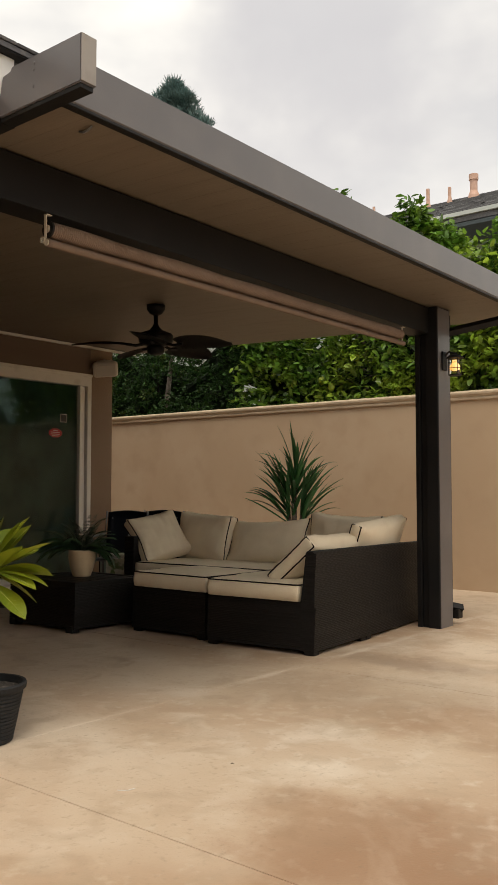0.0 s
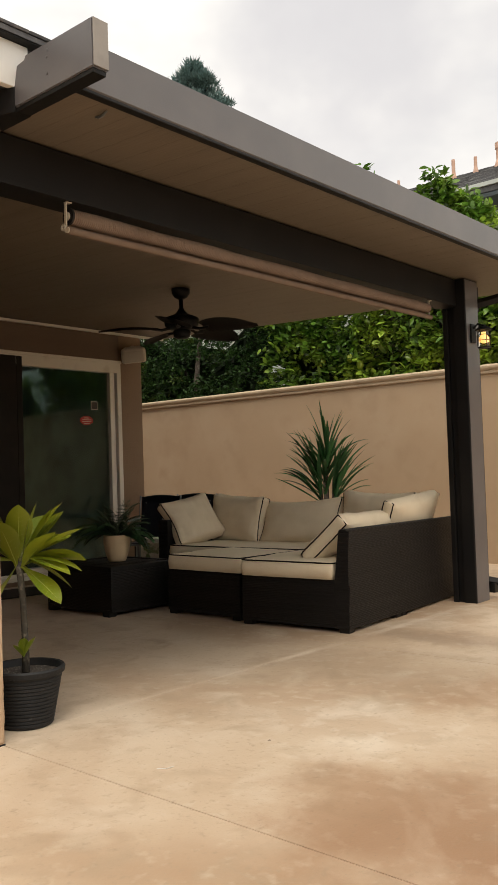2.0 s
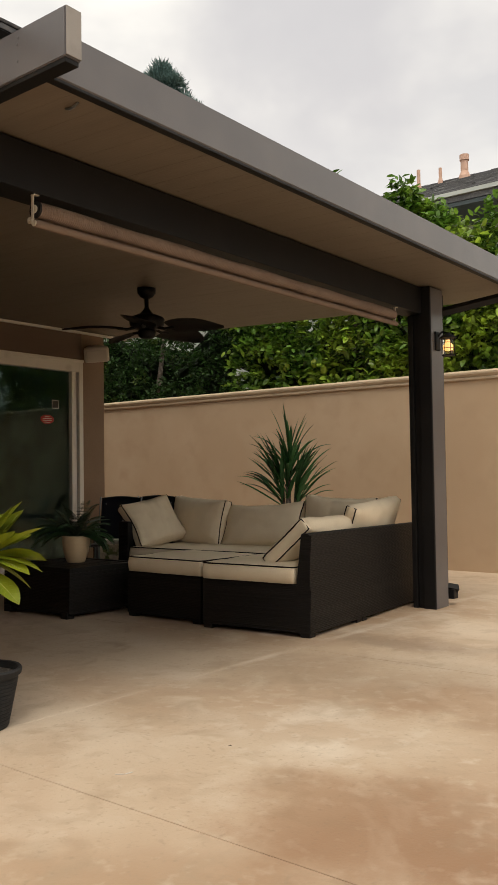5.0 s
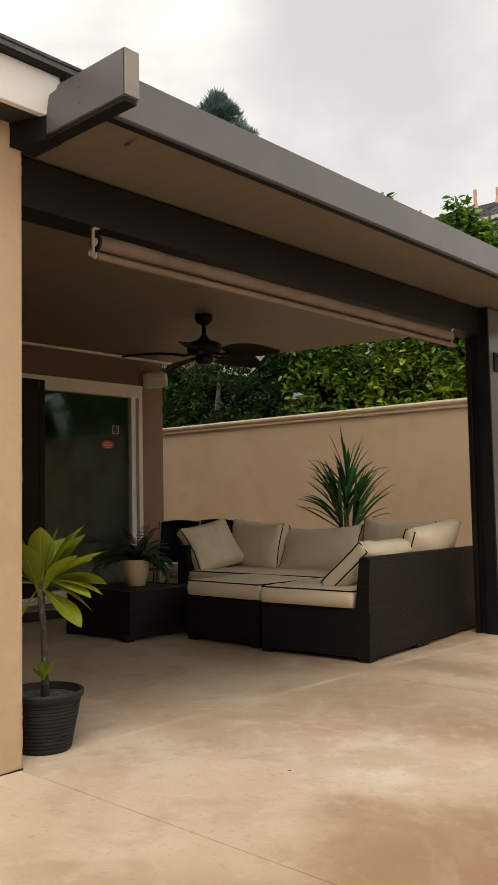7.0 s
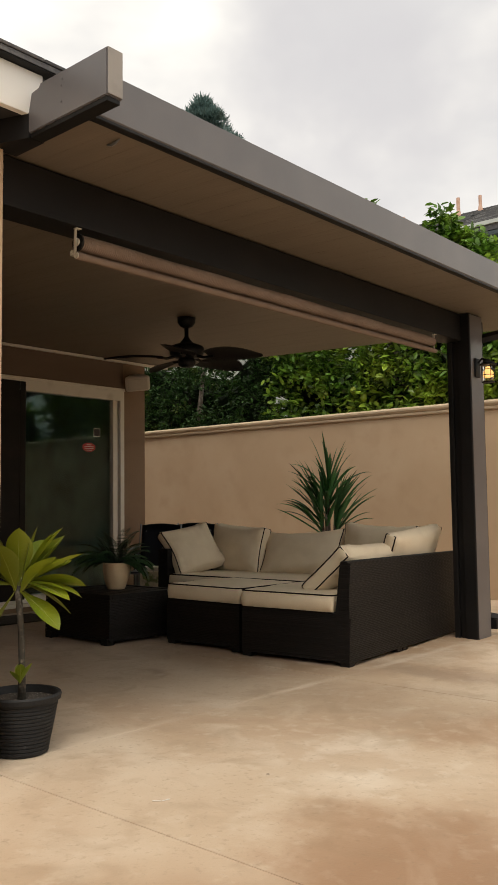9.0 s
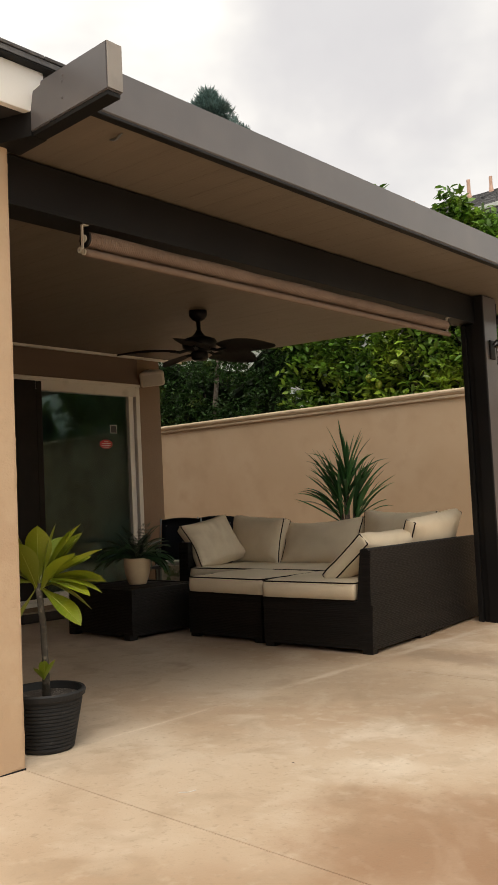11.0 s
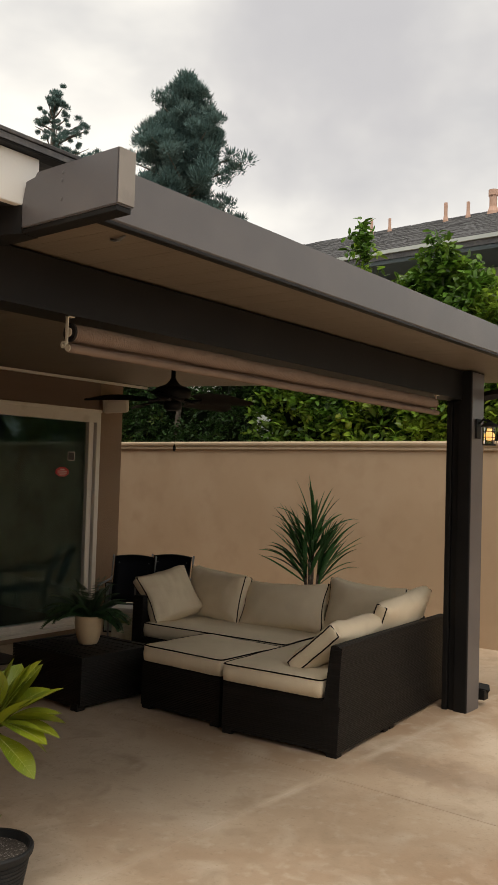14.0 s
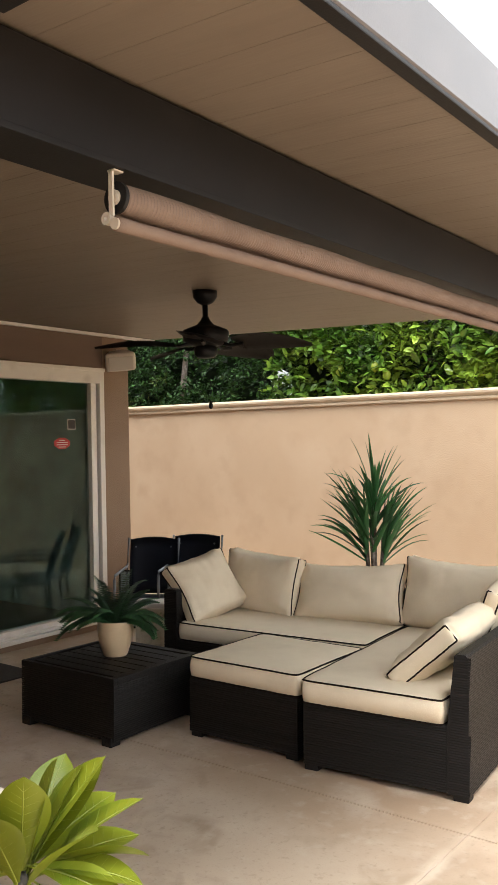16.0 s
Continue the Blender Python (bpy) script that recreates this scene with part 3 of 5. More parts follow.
boxed("gutter_end_cap", (GUT_X - 0.05, GUT_X + 0.004, ROOF_Y1, ROOF_Y1 + 0.012, 2.334, 2.52), BROWN_METAL, cover, 0.003)
boxed("roof_edge_trim", (DX + 0.01, GUT_X - 0.12, ROOF_Y1 + 0.001, ROOF_Y1 + 0.02, 2.30, 2.34), SOFFIT, cover, 0.0, m=Matrix.Translation((0, 0, 0.06)) @ Matrix.Rotation(math.atan(0.0345), 4, "Y"))
# beam with rolled edges
BX0, BX1, BZ0 = -2.87, -2.72, 2.148
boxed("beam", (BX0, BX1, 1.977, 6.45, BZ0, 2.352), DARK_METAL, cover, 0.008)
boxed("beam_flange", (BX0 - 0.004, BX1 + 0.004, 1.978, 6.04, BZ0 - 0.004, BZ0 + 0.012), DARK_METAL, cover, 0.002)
# end board
bm = bmesh.new()
ends = [[bm.verts.new((x, y, z)) for x, z in ((-2.462, 2.326), (-1.986, 2.326), (-1.986, 2.496), (-2.370, 2.498), (-2.378, 2.484), (-2.425, 2.478))] for y in (1.978, 2.046)]
for i in range(6):
    bm.faces.new((ends[0][i], ends[0][(i + 1) % 6], ends[1][(i + 1) % 6], ends[1][i]))
bm.faces.new(ends[0])
bm.faces.new(ends[1][::-1])
bmesh.ops.recalc_face_normals(bm, faces=bm.faces)
bmesh.ops.bevel(bm, geom=bm.edges[:], offset=0.0035, segments=2, affect="EDGES")
part("end_board", bm, BROWN_METAL, cover)
# Paler tone on this end stands in for sky light falling on it.
boxed("board_skylit_end", (-1.9855, -1.982, 1.980, 2.044, 2.330, 2.494), SKYLIT_END, cover, 0.001, "end of the board, coloured paler for sky light")
# Stub of the end board; the fascia's shadow is put into its dark colour.
bm = bmesh.new()
ends = [[bm.verts.new((x, y, z)) for x, y in ((-2.62, 1.912), (-2.4385, 1.9765), (-2.4385, 2.044), (-2.62, 2.044))] for z in (2.309, 2.4035)]
for i in range(4):
    bm.faces.new((ends[0][i], ends[0][(i + 1) % 4], ends[1][(i + 1) % 4], ends[1][i]))
bm.faces.new(ends[0])
bm.faces.new(ends[1][::-1])
bmesh.ops.recalc_face_normals(bm, faces=bm.faces)
part("end_board_stub", bm, DARK_METAL, cover)
for x, z in ((-2.235, 2.468), (-2.24, 2.445), (-2.24, 2.385)):
    part("screw_head", lathe(bmesh.new(), [(0.003, 1.9755), (0.0055, 1.9765), (0.0055, 1.979)], 10, (x, 0, z), axis="y"), BROWN_METAL, cover)
boxed("end_board_lip", (-2.437, -1.992, 1.984, 2.04, 2.309, 2.325), DARK_METAL, cover, 0.002)
# ledger trim at the house wall
boxed("ledger_trim", (DX + 0.001, DX + 0.035, 1.98, 6.85, 2.468, 2.494), WHITE_PAINT, cover, 0.004)

# post in two sections with a groove, carrying the beam
PX0, PX1, PY0, PY1 = -2.840, -2.650, 6.05, 6.27
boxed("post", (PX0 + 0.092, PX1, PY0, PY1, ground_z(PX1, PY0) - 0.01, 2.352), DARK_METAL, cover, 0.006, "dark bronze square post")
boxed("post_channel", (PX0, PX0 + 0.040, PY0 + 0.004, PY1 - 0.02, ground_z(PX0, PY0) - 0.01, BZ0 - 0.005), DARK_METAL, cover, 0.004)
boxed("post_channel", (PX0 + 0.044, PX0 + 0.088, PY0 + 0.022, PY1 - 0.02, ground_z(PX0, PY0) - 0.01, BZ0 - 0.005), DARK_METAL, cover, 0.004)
# Lighter plate on the +x side paints in the light that side gets.
boxed("post_lit_face", (PX1 + 0.0005, PX1 + 0.004, PY0 + 0.012, PY1 - 0.004, ground_z(PX1, PY0), 2.345), BROWN_METAL, cover, 0.001)
bm = tube(bmesh.new(), [(GUT_X - 0.06, 6.50, 2.345), (GUT_X - 0.06, 6.50, 2.285), (PX1 - 0.05, 6.308, 2.185), (PX1 - 0.05, 6.308, 2.13), (PX1 - 0.05, 6.308, 0.06), (PX1 - 0.03, 6.32, 0.03), (PX1 + 0.03, 6.38, 0.01)], 0.036, 4)
part("downspout", bm, DARK_METAL, cover, "dark square downspout")
boxed("spout_kick", (PX1 - 0.03, PX1 + 0.030, 6.31, 6.39, -0.06, 0.015), DARK_METAL, cover, 0.006)
bm = bmesh.new()
tube(bm, [(-2.335, 2.27, ceil_z(-2.30) - 0.001), (-2.31, 2.268, ceil_z(-2.30) - 0.010), (-2.28, 2.262, ceil_z(-2.30) - 0.012), (-2.25, 2.258, ceil_z(-2.30) - 0.006)], [0.004, 0.006, 0.006, 0.003], 6)
part("ceiling_clip", bm, STEEL, cover, "small bent metal clip")

# ---- sliding door ----
door = tagged(empty("door_1"), "white vinyl sliding glass door with dark tinted panes", "door", kind="structure")
FR = 0.075
for dims in ((D0, D1, DZ1 - 0.135, DZ1 - 0.012), (D0, D1, DZ0, DZ0 + 0.085)):
    boxed("door_frame", (DX - 0.10, DX + 0.012, dims[0], dims[1], dims[2], dims[3]), VINYL, door, 0.005)
boxed("door_frame", (DX - 0.10, DX + 0.014, D1 - 0.055, D1 - 0.001, DZ0, DZ1 - 0.012), VINYL, door, 0.006)
boxed("door_frame", (DX - 0.10, DX + 0.012, D0, D0 + 0.06, DZ0, DZ1 - 0.012), VINYL, door, 0.006)
boxed("door_trim", (DX + 0.001, DX + 0.022, D0 - 0.02, D1 + 0.006, DZ1 - 0.03, DZ1), VINYL, door, 0.004)
boxed("sash_stile", (DX - 0.07, DX - 0.012, D1 - 0.115, D1 - 0.075, DZ0 + 0.08, DZ1 - 0.13), VINYL, door, 0.005)
boxed("sash_stile", (DX - 0.07, DX + 0.002, D1 - 0.150, D1 - 0.120, DZ0 + 0.08, DZ1 - 0.13), VINYL, door, 0.005)
boxed("sash_gap", (DX - 0.08, DX - 0.045, D1 - 0.12, D1 - 0.05, DZ0 + 0.08, DZ1 - 0.13), BLACK_PLASTIC, door, 0.0)
boxed("sill_rail", (DX - 0.06, DX + 0.03, D0, D1 - 0.03, DZ0 + 0.02, DZ0 + 0.045), VINYL, door, 0.004)
boxed("sill_rail", (DX - 0.06, DX + 0.045, D0, D1, DZ0 - 0.02, DZ0 + 0.012), VINYL, door, 0.004)
boxed("pane", (DX - 0.050, DX - 0.044, 4.94, D1 - 0.15, DZ0 + 0.08, DZ1 - 0.13), GLASS, door, 0.0).visible_shadow = False
boxed("screen_stile", (DX - 0.034, DX + 0.016, 4.88, 4.945, DZ0 + 0.05, DZ1 - 0.045), SCREEN, door, 0.006, "dark bronze screen stile")
boxed("screen_stile", (DX - 0.030, DX + 0.020, 4.62, 4.876, DZ0 + 0.05, DZ1 - 0.045), SCREEN, door, 0.006, "dark bronze screen frame")
boxed("screen_mesh", (DX - 0.012, DX - 0.008, D0 + 0.065, 4.618, DZ0 + 0.06, DZ1 - 0.06), SCREEN, door, 0.0)
boxed("pane", (DX - 0.080, DX - 0.074, D0 + 0.06, 4.90, DZ0 + 0.08, DZ1 - 0.13), GLASS, door, 0.0).visible_shadow = False
sx = DX - 0.0405
sticker = tagged(empty("window_sticker", Matrix.Translation((sx, 5.872, 1.690))), "small dark square security sticker with pale border", "sticker")
boxed("border", (-0.002, 0.0, -0.045, 0.045, -0.045, 0.045), STICKER_WHITE, sticker, 0.0)
boxed("field", (0.0002, 0.0012, -0.038, 0.038, -0.038, 0.038), STICKER_DARK, sticker, 0.0)
sticker2 = tagged(empty("warning_sticker", Matrix.Translation((sx, 5.765, 1.528))), "red eight-sided warning sticker with pale bars", "sticker")
bm = bmesh.new()
lathe(bm, [(0.064, -0.002), (0.064, 0.0)], 8, axis="x")
bmesh.ops.rotate(bm, verts=bm.verts, cent=(0, 0, 0), matrix=Matrix.Rotation(math.pi / 8, 3, "X"))
bmesh.ops.scale(bm, verts=bm.verts, vec=(1, 1.42, 0.80))
part("field", bm, STICKER_RED, sticker2)
for k, w in enumerate((0.03, 0.06, 0.06, 0.04)):
    boxed("text_bar", (0.0004, 0.0012, -w, w, 0.026 - 0.019 * k - 0.004, 0.026 - 0.019 * k + 0.003), STICKER_WHITE, sticker2, 0.0)

# ---- roller shade under the beam ----
shade = tagged(empty("roller_shade", Matrix.Translation((-2.742, 0, 0))), "rolled-up tan fabric outdoor shade hung under the beam", "roller shade")
Y0, Y1, ZR, ZH = 2.425, 5.66, 2.082, 2.017
rings = []
n_r = 580
for i in range(n_r + 1):
    rings.append((0.0335 + 0.0019 * (i % 2) + 0.002 * math.sin(i * 0.05), Y0 + 0.02 + (Y1 - Y0 - 0.04) * i / n_r))
part("fabric_roll", lathe(bmesh.new(), rings, 22, (0, 0, ZR), axis="y"), SHADE_CLOTH, shade)
part("roll_tube", lathe(bmesh.new(), [(0.014, Y0 + 0.004), (0.0175, Y0 + 0.006), (0.0175, Y1 - 0.006), (0.014, Y1 - 0.004)], 18, (0, 0, ZR), axis="y"), BRACKET, shade)
part("roll_collar", lathe(bmesh.new(), [(0.037, Y0 + 0.012), (0.037, Y0 + 0.022)], 22, (0, 0, ZR), axis="y"), DARK_METAL, shade)
part("hem_bar", lathe(bmesh.new(), [(0.017 + 0.0007 * math.sin(i * 1.57), Y0 + (Y1 - Y0) * i / 120) for i in range(121)], 14, (0.014, 0, ZH), axis="y"), SHADE_CLOTH, shade, smooth=True)
boxed("hanging_flap", (-0.022, -0.018, Y0 + 0.03, Y1 - 0.03, ZH, ZR), SHADE_CLOTH, shade, 0.0)
for y, sgn in ((Y0, -1), (Y1, 1)):
    bracket_ob = boxed("bracket", (-0.007, 0.007, y - 0.003, y + 0.003, ZR - 0.045, BZ0 - 0.004), BRACKET, shade, 0.001)
    boxed("bracket", (-0.010, 0.014, y - 0.003, y + 0.026, BZ0 - 0.009, BZ0 - 0.0045), BRACKET, shade, 0.001)
    bm = bmesh.new()
    lathe(bm, [(0.006, y - 0.008), (0.0145, y - 0.008), (0.0145, y + 0.005), (0.006, y + 0.005), (0.006, y - 0.008)], 20, (-0.012, 0, ZR - 0.050), closed=False, axis="y")
    part("idler_ring", bm, BRACKET, bracket_ob)
    part("hem_cap", lathe(bmesh.new(), [(0.0135, y - 0.006), (0.0135, y)], 18, (0.014, 0, ZH), axis="y"), BRACKET, shade)

# ---- lantern on the post ----
lantern = tagged(empty("wall_lantern", Matrix.Translation((PX1 + 0.001, 6.15, 1.898)) @ Matrix.Scale(0.85, 4)), "small black cage wall lantern with a lit warm bulb", "lantern")
boxed("back_plate", (0.005, 0.022, -0.045, 0.045, -0.04, 0.13), BLACK_PLASTIC, lantern, 0.006)
part("arm", tube(bmesh.new(), [(0.02, 0, 0.09), (0.06, 0, 0.125), (0.115, 0, 0.105)], 0.009), BLACK_PLASTIC, lantern)
part("hood", lathe(bmesh.new(), [(0.075, 0.060), (0.078, 0.066), (0.055, 0.085), (0.025, 0.098), (0.02, 0.11)], 20, (0.115, 0, 0)), BLACK_PLASTIC, lantern)
part("base_ring", lathe(bmesh.new(), [(0.056, -0.098), (0.058, -0.090), (0.050, -0.084)], 20, (0.115, 0, 0)), BLACK_PLASTIC, lantern)
for k in range(6):
    a = k * math.pi / 3 + 0.3
    part("cage_bar", tube(bmesh.new(), [(0.115 + 0.056 * math.cos(a), 0.056 * math.sin(a), -0.09), (0.115 + 0.056 * math.cos(a), 0.056 * math.sin(a), 0.062)], 0.003, 6), BLACK_PLASTIC, lantern)
for z in (-0.03, 0.02):
    bm = tube(bmesh.new(), [(0.115 + 0.057 * math.cos(2 * math.pi * k / 20), 0.057 * math.sin(2 * math.pi * k / 20), z) for k in range(20)], 0.003, 6, loop=True)
    part("cage_ring", bm, BLACK_PLASTIC, lantern)
jar_ob = part("glass_jar", lathe(bmesh.new(), [(0.044, -0.084), (0.046, -0.07), (0.046, 0.058)], 20, (0.115, 0, 0), closed=False), LAMP_GLASS, lantern, smooth=True)
part("bulb", lathe(bmesh.new(), [(0.008, -0.055), (0.026, -0.045), (0.034, -0.025), (0.030, -0.003), (0.016, 0.02), (0.014, 0.045)], 18, (0.115, 0, 0)), BULB, jar_ob, "glowing warm bulb", smooth=True)

# ---- speaker on the house wall ----
speaker = tagged(empty("wall_speaker", Matrix.Translation((DX + 0.115, 6.31, 2.262)) @ pose(0, 0, 0, 6, 30, -38)), "off-white outdoor speaker bracketed under the cover", "speaker")
bm = box(bmesh.new(), -0.08, 0.075, -0.135, 0.135, -0.088, 0.088, bevel=0.040, seg=4)
for v in bm.verts:
    if v.co.x < 0:
        v.co.y *= 0.72
        v.co.z *= 0.8
cabinet_ob = part("cabinet", bm, SPEAKER, speaker, smooth=True)
boxed("grille", (0.066, 0.080, -0.108, 0.108, -0.064, 0.064), GRILLE, cabinet_ob, 0.006)
boxed("bracket", (-0.125, -0.07, -0.02, 0.02, -0.03, 0.05), SPEAKER, speaker, 0.004)

# ---- ceiling fan ----
fx, fy = -4.55, 4.92
fz = ceil_z(fx)
fan = tagged(empty("ceiling_fan", Matrix.Translation((fx, fy, fz))), "dark bronze ceiling fan with five dark leaf-shaped blades", "ceiling fan")
part("canopy", lathe(bmesh.new(), [(0.022, -0.085), (0.05, -0.07), (0.072, -0.04), (0.075, 0.006)], 28), FAN_DARK, fan, smooth=True)
part("down_rod", lathe(bmesh.new(), [(0.024, -0.20), (0.017, -0.17), (0.017, -0.07)], 14), FAN_DARK, fan, smooth=True)
part("motor", lathe(bmesh.new(), [(0.05, -0.335), (0.10, -0.325), (0.135, -0.30), (0.142, -0.25), (0.132, -0.235), (0.10, -0.222), (0.055, -0.205), (0.028, -0.175), (0.02, -0.155)], 32), FAN_DARK, fan, smooth=True)
part("switch_cup", lathe(bmesh.new(), [(0.02, -0.405), (0.05, -0.40), (0.068, -0.385), (0.072, -0.345), (0.06, -0.33)], 28), FAN_DARK, fan, smooth=True)
part("pull_chain", tube(bmesh.new(), [(0.03, 0, -0.40), (0.032, 0, -0.665)], 0.0012, 5), FAN_DARK, fan)
part("pull_knob", lathe(bmesh.new(), [(0.003, -0.71), (0.012, -0.70), (0.013, -0.685), (0.004, -0.66)], 12, (0.032, 0, 0)), FAN_DARK, fan)
for k in range(5):
    turn = Matrix.Translation((0, 0, -0.315)) @ pose(0, 0, 0, 0, 0, 17 + 72 * k)
    bm = bmesh.new()
    tube(bm, [(0.09, 0, 0.0), (0.16, 0, -0.02), (0.24, 0, -0.012)], [0.014, 0.011, 0.010], 8)
    bmesh.ops.transform(bm, matrix=turn, verts=bm.verts)
    arm_ob = part("blade_arm", bm, FAN_DARK, fan)
    bm = bmesh.new()
    rows = []
    for i in range(13):
        u = i / 12
        half = 0.132 * (math.sin(math.pi * min(1.0, 0.16 + 0.84 * u) ** 0.9) ** 0.55) if u < 1 else 0.012
        half = max(half, 0.02)
        x = 0.19 + 0.47 * u
        rows.append([(x, s * half, -0.012 + 0.012 * math.sin(3 * u) - 0.03 * u * u - 0.25 * s * half + 0.010 * (1 - abs(s))) for s in (-1, -0.5, 0, 0.5, 1)])
    grid = [[bm.verts.new(p) for p in r] for r in rows]
    for a, b in zip(grid, grid[1:]):
        for j in range(4):
            bm.faces.new((a[j], a[j + 1], b[j + 1], b[j]))
    bmesh.ops.solidify(bm, geom=bm.faces[:], thickness=0.006)
    bmesh.ops.transform(bm, matrix=turn, verts=bm.verts)
    part("blade", bm, BLADE, arm_ob, smooth=True)


# ---- wicker furniture ----
def weave(name, origin, right, up, width, height, parent, strip=0.0112, pitch=0.031, amp=0.0008):
    """Horizontal strands that run over and under upright stakes."""
    o, r, w = np.array(origin, float), np.array(right, float), np.array(up, float)
    r, w = r / np.linalg.norm(r), w / np.linalg.norm(w)
    n = np.cross(r, w)
    cols, rows = max(2, int(round(width / pitch * 2))), max(1, int(round(height / strip)))
    h = height / rows
    phase = np.pi * (np.arange(rows) % 2) + np.random.default_rng(rows + cols).normal(0, 0.9, rows)
    verts, faces = [], []
    us = np.linspace(0, width, cols + 1)
    for j in range(rows):
        lift = amp * (1 + np.cos(np.pi * us / pitch + phase[j]))
        base = len(verts)
        for k, (dv, dn) in enumerate(((0.04, 0.0), (0.5, 0.0018), (0.96, 0.0))):
            for i, u in enumerate(us):
                verts.append(o + r * u + w * (j + dv) * h + n * (lift[i] + dn))
        m = cols + 1
        for k in range(2):
            for i in range(cols):
                a = base + k * m + i
                faces.append((a, a + 1, a + 1 + m, a + m))
    return raw(name, verts, faces, WICKER, parent)


def feet(parent, spots):
    for x, y in spots:
        boxed("foot", (x - 0.036, x + 0.036, y - 0.036, y + 0.036, 0.0, 0.05), WICKER_CORE, parent, 0.006)


def side_panel(parent, y0, y1, high=0.65, thick=0.10, narrow=0.055):
    """Back or arm panel on the side x = 0, sloped on the inside, with a rolled top edge."""
    bm = bmesh.new()
    prof = [(-0.003, 0.025), (-0.003, high - 0.012), (-0.014, high), (-narrow, high), (-narrow - 0.008, high - 0.01), (-thick, 0.30), (-thick, 0.025)]
    ends = [[bm.verts.new((x, y, z)) for x, z in prof] for y in (y0, y1)]
    k = len(prof)
    for i in range(k):
        bm.faces.new((ends[0][i], ends[0][(i + 1) % k], ends[1][(i + 1) % k], ends[1][i]))
    bm.faces.new(ends[0])
    bm.faces.new(ends[1][::-1])
    bmesh.ops.recalc_face_normals(bm, faces=bm.faces)
    return part("side_panel", bm, WICKER_CORE, parent)


SEAT_Z, BASE_Z = 0.438, 0.325
SOFA = on_floor(-2.785, 4.550, 5.5)
SECT = "sectional sofa units"


def unit(label):
    return tagged(empty("sofa_unit", SOFA.copy()), label, "sofa", SECT)


a = unit("dark brown wicker sofa unit with one high side panel")
side_panel(a, 0.0, 0.775)
boxed("base", (-0.82, -0.10, 0.006, 0.775, 0.028, BASE_Z), WICKER_CORE, a, 0.008)
weave("outer_weave", (0.0, 0.0, 0.028), (0, 1, 0), (0, 0, 1), 0.778, 0.617, a)
weave("front_weave", (-0.82, 0.004, 0.028), (1, 0, 0), (0, 0, 1), 0.715, BASE_Z - 0.033, a)
weave("arm_end_weave", (-0.098, 0.0, 0.028), (1, 0, 0.0), (0.05, 0, 1), 0.095, 0.272, a)
weave("arm_end_weave", (-0.082, 0.0, 0.30), (1, 0, 0.0), (0.06, 0, 1), 0.075, 0.34, a)
feet(a, [(-0.04, 0.04), (-0.78, 0.04), (-0.78, 0.73), (-0.04, 0.73)])
b = unit("dark brown wicker corner sofa unit with two high panels")
side_panel(b, 0.78, 1.83)
boxed("base", (-0.83, -0.10, 0.78, 1.50, 0.028, BASE_Z), WICKER_CORE, b, 0.008)
boxed("back_panel", (-0.83, -0.105, 1.55, 1.647, 0.028, 0.648), WICKER_CORE, b, 0.012)
boxed("corner_block", (-0.83, -0.105, 1.65, 1.827, 0.028, 0.60), WICKER_CORE, b, 0.012)
weave("outer_weave", (0.0, 0.78, 0.028), (0, 1, 0), (0, 0, 1), 1.05, 0.617, b)
feet(b, [(-0.04, 0.82), (-0.78, 1.78), (-0.04, 1.78)])
c = unit("dark brown wicker armless sofa unit")
boxed("base", (-1.535, -0.835, 0.83, 1.50, 0.028, BASE_Z), WICKER_CORE, c, 0.008)
boxed("back_panel", (-1.535, -0.835, 1.55, 1.647, 0.028, 0.648), WICKER_CORE, c, 0.012)
feet(c, [(-0.88, 0.87), (-1.49, 0.87), (-1.49, 1.55)])
d = unit("dark brown wicker end sofa unit with an arm")
boxed("base", (-2.195, -1.54, 0.83, 1.50, 0.028, BASE_Z), WICKER_CORE, d, 0.008)
boxed("back_panel", (-2.295, -1.54, 1.55, 1.647, 0.028, 0.648), WICKER_CORE, d, 0.012)
boxed("arm_panel", (-2.300, -2.200, 0.83, 1.495, 0.028, 0.648), WICKER_CORE, d, 0.012)
weave("front_weave", (-2.195, 0.828, 0.028), (1, 0, 0), (0, 0, 1), 0.655, BASE_Z - 0.033, d)
weave("arm_end_weave", (-2.298, 0.828, 0.028), (1, 0, 0), (0, 0, 1), 0.096, 0.612, d)
weave("arm_inner_weave", (-2.198, 1.49, 0.40), (0, -1, 0), (0, 0, 1), 0.655, 0.245, d)
feet(d, [(-1.58, 0.87), (-2.255, 0.87), (-2.255, 1.55)])

OTTO = on_floor(-4.025, 4.870, 1.0)
otto = tagged(empty("ottoman", OTTO.copy()), "dark brown wicker ottoman base on short feet", "ottoman")
boxed("base", (-0.355, 0.345, -0.345, 0.345, 0.028, BASE_Z), WICKER_CORE, otto, 0.008)
weave("front_weave", (-0.355, -0.347, 0.028), (1, 0, 0), (0, 0, 1), 0.70, BASE_Z - 0.033, otto)
weave("side_weave", (0.347, -0.345, 0.028), (0, 1, 0), (0, 0, 1), 0.69, BASE_Z - 0.033, otto)
weave("side_weave", (-0.357, 0.345, 0.028), (0, -1, 0), (0, 0, 1), 0.69, BASE_Z - 0.033, otto)
feet(otto, [(-0.315, -0.305), (0.305, -0.305), (0.305, 0.305), (-0.315, 0.305)])

